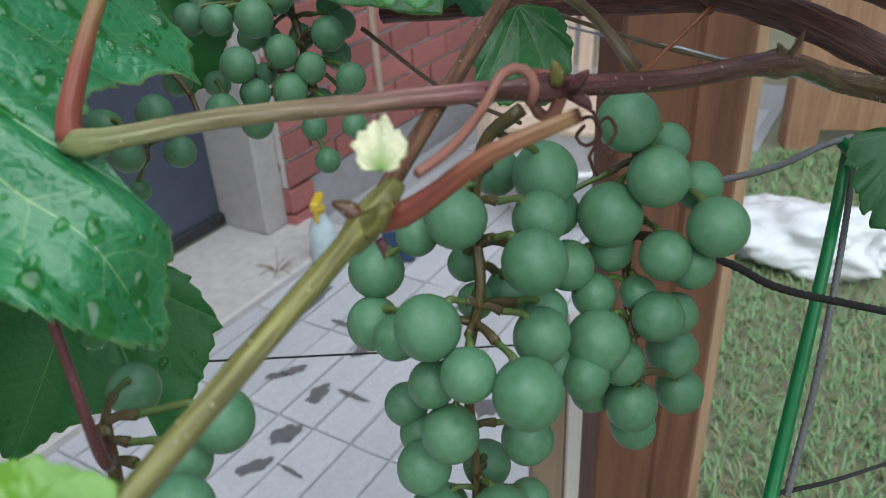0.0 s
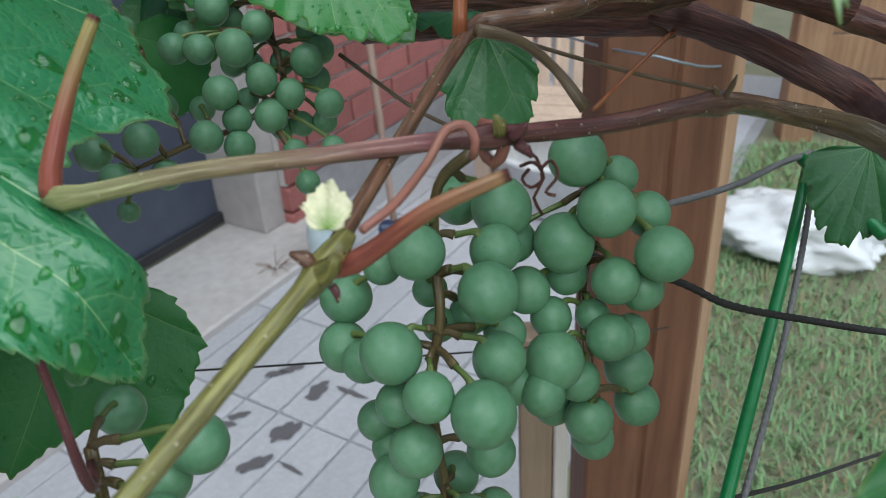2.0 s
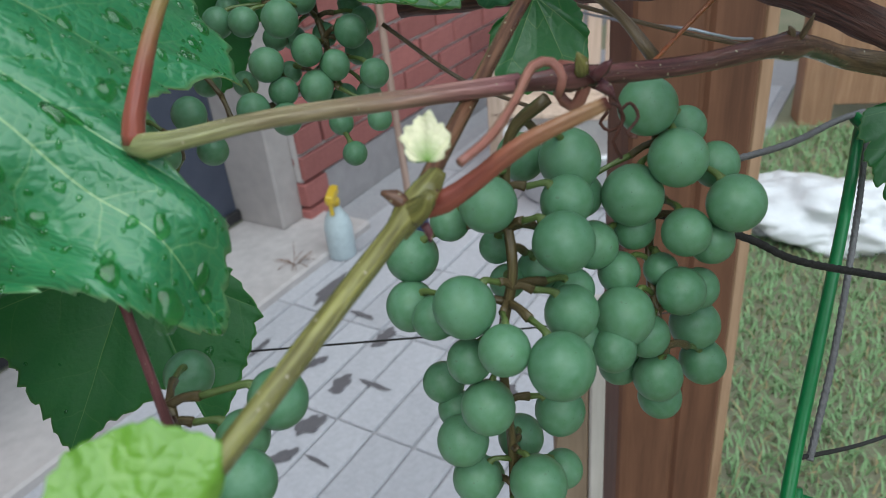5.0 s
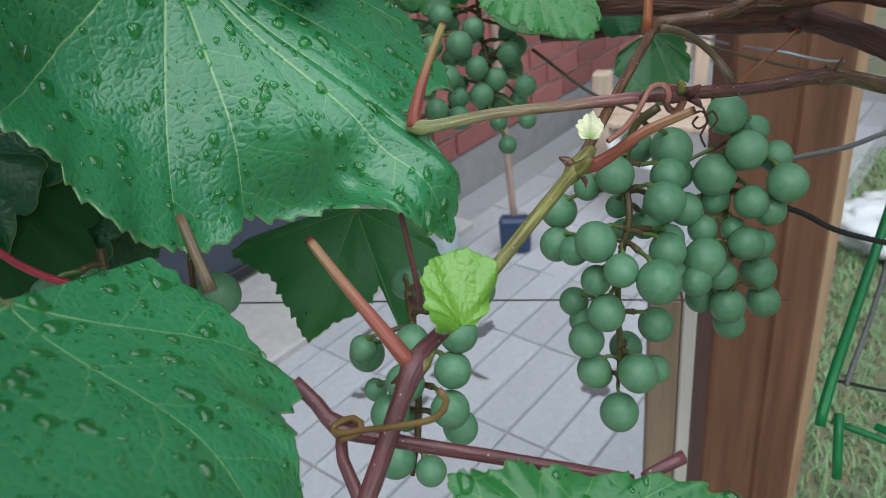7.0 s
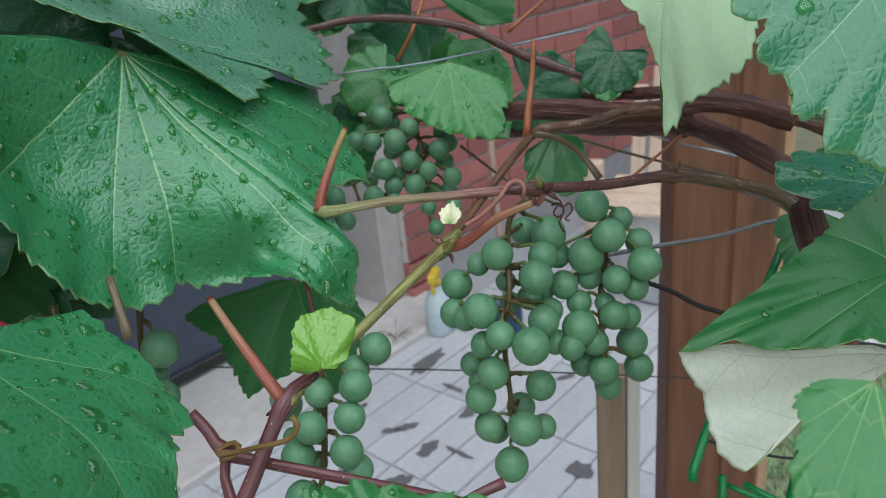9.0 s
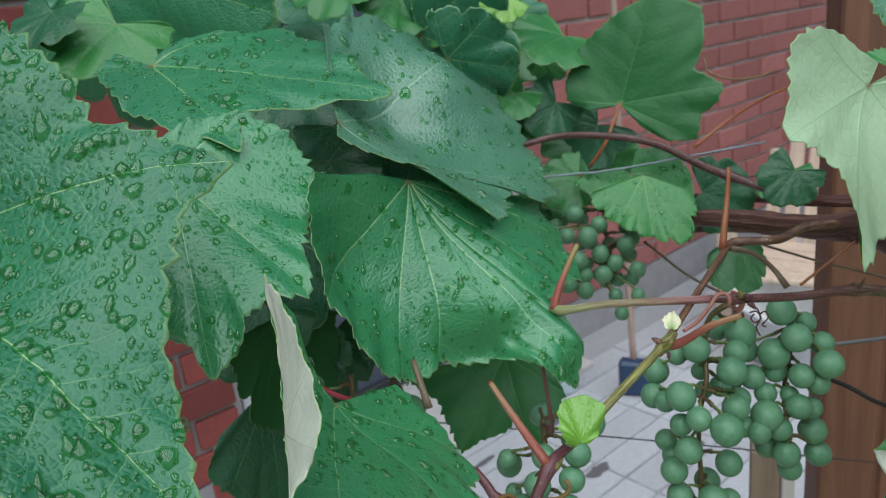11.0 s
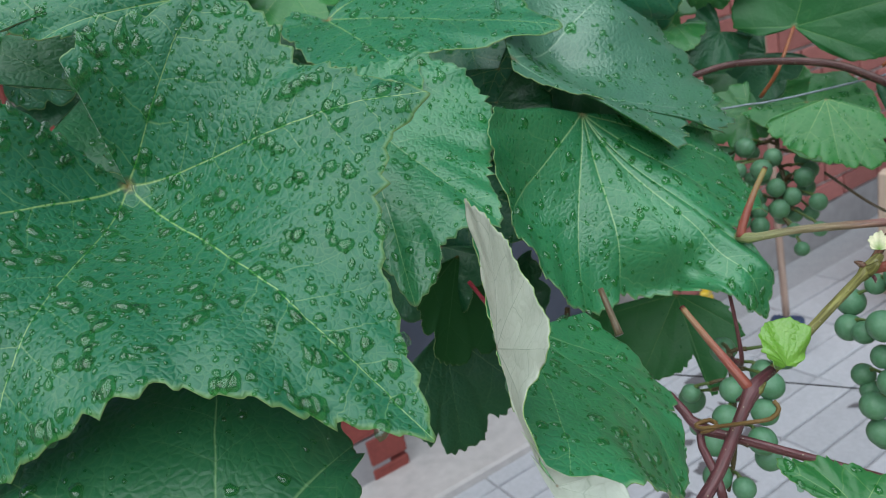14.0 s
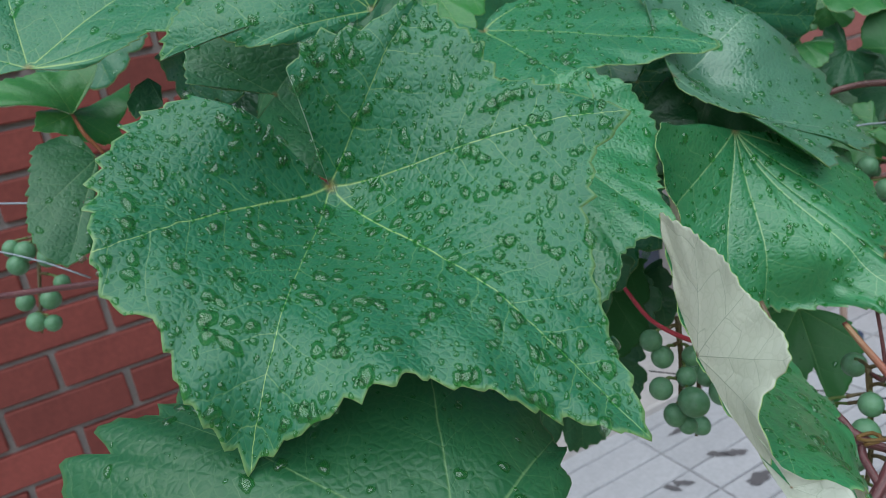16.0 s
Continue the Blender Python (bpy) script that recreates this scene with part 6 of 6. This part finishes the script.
line("rope", [(0.0605, 0.2043, 0.8416), (0.0942, 0.2092, 0.8457), (0.1223, 0.2289, 0.8423), (0.1455, 0.2502, 0.8402), (0.1662, 0.2719, 0.835)], 0.0009, ROPE_GREY, "grey twisted rope tied to the green cage", "rope", 760)
line("rope", [(0.0583, 0.1831, 0.8453), (0.0905, 0.177, 0.8364), (0.1072, 0.1766, 0.8274), (0.1334, 0.1837, 0.8162), (0.1675, 0.1952, 0.8016), (0.1987, 0.2034, 0.7917)], 0.0009, ROPE_DARK, "dark twisted rope behind the bunch", "rope", 760)
line("rope", [(0.1677, 0.2702, 0.8319), (0.155, 0.2391, 0.8094), (0.1339, 0.1946, 0.7806), (0.116, 0.1617, 0.7597)], 0.0009, ROPE_GREY, "grey rope running down along the cage", "rope", 760)
line("string", [(-0.2299, 0.2699, 0.7274), (-0.1294, 0.2892, 0.717), (-0.0676, 0.301, 0.7107), (0.0393, 0.3427, 0.6848), (0.1166, 0.4045, 0.6445), (0.1803, 0.4945, 0.5874)], 0.0006, ROPE_DARK, "thin dark string across the patio", "string")
line("string", [(0.1076, 0.1544, 0.7683), (0.1581, 0.2059, 0.7205), (0.2234, 0.2582, 0.6822), (0.2971, 0.3114, 0.6446)], 0.0008, ROPE_DARK, "thin dark string over the lawn", "string")
line("wire", [(-0.0948, 0.2744, 0.9298), (-0.0651, 0.2822, 0.9307), (-0.0392, 0.2888, 0.9313), (0.0553, 0.3158, 0.941)], 0.0007, WIRE, "taut blue-grey trellis wire", "wire")
line("wire", [(-0.6087, -0.0517, 0.9813), (-0.5558, -0.0183, 0.9714), (-0.5228, 0.0027, 0.9655), (-0.4766, 0.032, 0.9573)], 0.0007, WIRE, "taut blue-grey trellis wire", "wire")
line("wire", [(-0.5727, -0.0631, 0.9538), (-0.5536, -0.052, 0.9479), (-0.528, -0.0386, 0.936), (-0.5022, -0.0263, 0.9213)], 0.0006, WIRE, "pale slack trellis wire", "wire")
line("wire", [(0.0956, 0.6328, 0.7987), (0.1251, 0.5321, 0.8108), (0.1498, 0.4739, 0.8189), (0.1839, 0.4976, 0.8041), (0.2347, 0.5681, 0.7833), (0.2996, 0.6829, 0.7533)], 0.0010, WIRE, "wire looped round the post", "wire")

# ---- things on the patio and the lawn ----
bottle = thing("spray_bottle", "pale blue spray bottle with a yellow trigger", "spray bottle", at=(-0.395, 1.63, 0.0))


def lathe(name, rows, mat, sides=20):
    verts, faces = [], []
    for r, z in rows:
        for j in range(sides):
            a = 6.28318 * j / sides
            verts.append((r * math.cos(a), r * math.sin(a), z))
    for i in range(len(rows) - 1):
        for j in range(sides):
            k = (j + 1) % sides
            faces.append((i * sides + j, i * sides + k, (i + 1) * sides + k, (i + 1) * sides + j))
    faces.append(tuple(reversed(range(sides))))
    faces.append(tuple((len(rows) - 1) * sides + j for j in range(sides)))
    return mesh_of(name, verts, faces, [mat])


part("body", lathe("body", ((0.033, 0.0), (0.036, 0.004), (0.036, 0.085), (0.031, 0.108), (0.015, 0.135), (0.012, 0.147)), BOTTLE), None, bottle)
part("collar", lathe("collar", ((0.015, 0.145), (0.015, 0.160), (0.011, 0.164)), YELLOW), None, bottle, "yellow screw collar")
bm = bmesh.new()
box(bm, (-0.011, -0.045, 0.164), (0.011, 0.027, 0.188), bevel=0.004)
box(bm, (-0.005, -0.040, 0.132), (0.005, -0.030, 0.166), bevel=0.002)
part("trigger_head", bm, YELLOW, bottle, "yellow trigger head")

broom = thing("long_handled_broom", "blue broom head on a tan wooden pole", "broom", at=(-0.205, 1.64, 0.0))
part("pole", tube_mesh("pole", [(0, 0, 0.05), (-0.03, 0.10, 0.6), (-0.05, 0.20, 1.2)], 0.009, POLE_WOOD, 10, 0.1, 0.02), None, broom)
bm = bmesh.new()
box(bm, (-0.04, -0.025, 0.0), (0.04, 0.02, 0.10), bevel=0.008)
part("head", bm, BLUE, broom, "blue plastic head")

chair = thing("slatted_garden_chair", "tan slatted wooden garden chair on the patio", "chair", at=(0.33, 2.30, 0.0))
for k in range(7):
    bm = bmesh.new()
    box(bm, (-0.21 + 0.06 * k, 0.0, 0.16), (-0.165 + 0.06 * k, 0.018, 0.62 - 0.012 * (k - 3) ** 2), bevel=0.004)
    ob = part("back_slat", bm, SLAT_WOOD, chair)
    ob.rotation_euler = (radians(-14), 0, 0)
for k in range(4):
    bm = bmesh.new()
    box(bm, (-0.24, -0.36 + 0.09 * k, 0.20), (0.24, -0.285 + 0.09 * k, 0.218), bevel=0.004)
    part("seat_slat", bm, SLAT_WOOD, chair)
for x in (-0.25, 0.20):
    for y in (-0.36, 0.0):
        bm = bmesh.new()
        box(bm, (x, y, 0.0), (x + 0.05, y + 0.05, 0.20 if y == 0.0 else 0.36), bevel=0.004)
        part("leg", bm, SLAT_WOOD, chair)
chair.rotation_euler = (0, 0, radians(-15))

tub = thing("white_tub", "round white plastic tub standing on the paving", "tub", at=(0.25, 1.95, 0.0))
part("shell", lathe("shell", ((0.15, 0.0), (0.17, 0.01), (0.20, 0.16), (0.215, 0.165), (0.215, 0.178), (0.193, 0.176), (0.165, 0.02), (0.01, 0.018)), WHITE, 36), None, tub)

rng = random.Random(5)
bm = bmesh.new()
bmesh.ops.create_icosphere(bm, subdivisions=5, radius=1.0)
for v in bm.verts:
    k = 1 + 0.35 * noise.noise(v.co * 1.7) + 0.22 * abs(noise.noise(v.co * 4.1)) + 0.10 * abs(noise.noise(v.co * 9.3))
    v.co = Vector((v.co.x * 0.20 * k, v.co.y * 0.12 * k, max(-0.02, v.co.z * 0.085 * k + 0.05)))
for f in bm.faces:
    f.smooth = True
sheet = part("plastic_sheet", bm, SHEET, None)
sheet.location, sheet.rotation_euler = (0.80, 1.64, -0.016), (0, 0, radians(-25))
tagged(sheet, "crumpled white plastic sheet lying on the lawn", "plastic sheet")

# dry weeds at the foot of the wall
weed = thing("dry_weed", "withered brown weed growing from a paving joint", "weed", at=(-0.504, 1.562, 0.0))
for k in range(16):
    a = rng.uniform(0, 6.28)
    part("stem", tube_mesh("stem", [(0, 0, -0.004), (0.015 * math.cos(a), 0.015 * math.sin(a), 0.03), (0.05 * math.cos(a), 0.05 * math.sin(a), rng.uniform(0.02, 0.06))], [0.0012, 0.001, 0.0006], DRY, 5, 0.02, 0.1), None, weed)

# damp patches on the paving
def stain(x, y, rx, ry, turn, seed):
    r = random.Random(seed)
    ph = [r.random() * 6.28 for _ in range(3)]
    ring = []
    for j in range(40):
        a = 6.28318 * j / 40
        k = 1 + 0.22 * math.sin(2 * a + ph[0]) + 0.14 * math.sin(5 * a + ph[1]) + 0.07 * math.sin(9 * a + ph[2])
        ring.append((rx * k * math.cos(a), ry * k * math.sin(a), 0.0))
    me = mesh_of("damp_patch", ring, [tuple(range(40))], [DAMP])
    ob = part("damp_patch", me, None, patio)
    ob.matrix_world = pose(x, y, 0.0022, 0, 0, turn)
    return ob


for k, (x, y, rx, ry, turn) in enumerate(((-0.395, 1.464, 0.075, 0.020, 62), (-0.381, 1.187, 0.022, 0.014, 20), (-0.317, 1.114, 0.030, 0.016, 50), (-0.248, 1.106, 0.03, 0.007, 150), (-0.457, 1.047, 0.018, 0.010, 20), (-0.357, 1.002, 0.033, 0.018, 55), (0.006, 1.071, 0.028, 0.022, 80), (-0.306, 1.350, 0.028, 0.008, 150), (-0.246, 1.262, 0.03, 0.018, 60), (-0.394, 0.922, 0.03, 0.014, 40), (-0.326, 0.910, 0.03, 0.004, 150), (-0.474, 1.023, 0.016, 0.009, 10), (-0.415, 1.170, 0.02, 0.010, 20), (-0.039, 1.412, 0.02, 0.01, 30), (-0.517, 1.244, 0.03, 0.008, 60))):
    stain(x, y, rx, ry, turn, k)

# grass over the lawn
verts, faces = [], []
g = random.Random(11)
for k in range(42000):
    x, y = g.uniform(0.20, 1.9), g.uniform(0.45, 2.3)
    if x < 0.26 + 0.13 * (y - 0.5) + 0.02 * math.sin(9 * y) or noise.noise(Vector((x * 3, y * 3, 0.4))) < -0.30 + 0.3 * g.random() - 0.15:
        continue
    h, a, w = g.uniform(0.012, 0.032), g.uniform(0, 6.28), g.uniform(0.0012, 0.0024)
    dx, dy = math.cos(a), math.sin(a)
    b = len(verts)
    bend = g.uniform(0.4, 1.6) * h
    verts += [(x - dy * w, y + dx * w, -0.02), (x + dy * w, y - dx * w, -0.02), (x + dx * bend * 0.4 + dy * w * 0.7, y + dy * bend * 0.4 - dx * w * 0.7, -0.02 + h * 0.7), (x + dx * bend * 0.4 - dy * w * 0.7, y + dy * bend * 0.4 + dx * w * 0.7, -0.02 + h * 0.7), (x + dx * bend, y + dy * bend, -0.02 + h)]
    faces += [(b, b + 1, b + 2, b + 3), (b + 3, b + 2, b + 4)]
idx = [1 if (i // 2) % 7 == 0 else 0 for i in range(len(faces))]
grass = part("grass", mesh_of("grass", verts, faces, [GRASS, STRAW], idx), None, None)
tagged(grass, "thin green and straw-coloured lawn grass", "grass", kind="stuff")

# ---- bricks and paving stones ----
def block_mesh(name, sx, sy, sz, mat, seed, bevel=0.003):
    r = random.Random(seed)
    bm = bmesh.new()
    box(bm, (-sx / 2, -sy / 2, -sz / 2), (sx / 2, sy / 2, sz / 2), bevel=bevel)
    for v in bm.verts:
        v.co += Vector((r.uniform(-1, 1), r.uniform(-1, 1), r.uniform(-1, 1))) * bevel * 0.35
    me = bpy.data.meshes.new(name)
    bm.to_mesh(me)
    bm.free()
    me.materials.append(mat)
    return me


COURSE, LENGTH = 0.0775, 0.211
full = [block_mesh("brick", 0.200, 0.04, 0.0665, BRICK, s) for s in range(4)]
half = [block_mesh("brick", 0.0945, 0.04, 0.0665, BRICK, s) for s in range(2)]
lit_full = [block_mesh("brick", 0.200, 0.04, 0.0665, BRICK_LIT, s) for s in range(4)]
lit_half = [block_mesh("brick", 0.0945, 0.04, 0.0665, BRICK_LIT, s) for s in range(2)]
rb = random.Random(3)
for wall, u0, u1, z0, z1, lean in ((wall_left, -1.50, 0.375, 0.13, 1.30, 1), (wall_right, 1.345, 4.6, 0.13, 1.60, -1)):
    row = 0
    z = z0 + COURSE / 2
    while z < z1:
        u = u1 if lean == 1 else u0
        first = row % 2
        while (u > u0 if lean == 1 else u < u1):
            w = 0.1055 if first else LENGTH
            me = rb.choice((half if first else full) if lean == 1 else (lit_half if first else lit_full))
            first = 0
            ob = part("brick", me, None, wall)
            ob.location = (u - lean * w / 2 + lean * 0.0055, FACE + 0.019 + rb.uniform(-0.0015, 0.0015), z)
            u -= lean * w
        z += COURSE
        row += 1
for wall, u in ((wall_left, 0.345), (wall_right, 1.385)):
    for k in range(2):
        ob = part("brick", half[k] if u < 1 else lit_half[k], None, wall)
        ob.location = (u - 0.012 if u < 1 else u + 0.002, FACE + 0.019, 0.13 - COURSE / 2 - k * COURSE)

stone = [block_mesh("paving_stone", 0.2605, 0.0805, 0.03, PAVER, s, 0.0025) for s in range(5)]
rp = random.Random(8)
for i in range(-3, 9):
    for j in range(13):
        if 1.09 - 0.085 * j < 0.30:
            continue
        ob = part("paving_stone", rp.choice(stone), None, patio)
        ob.location = (0.7495 + 0.2645 * (i - 0.5), 1.095 + 0.0425 - 0.085 * j, -0.0155 + rp.uniform(-0.001, 0.001))
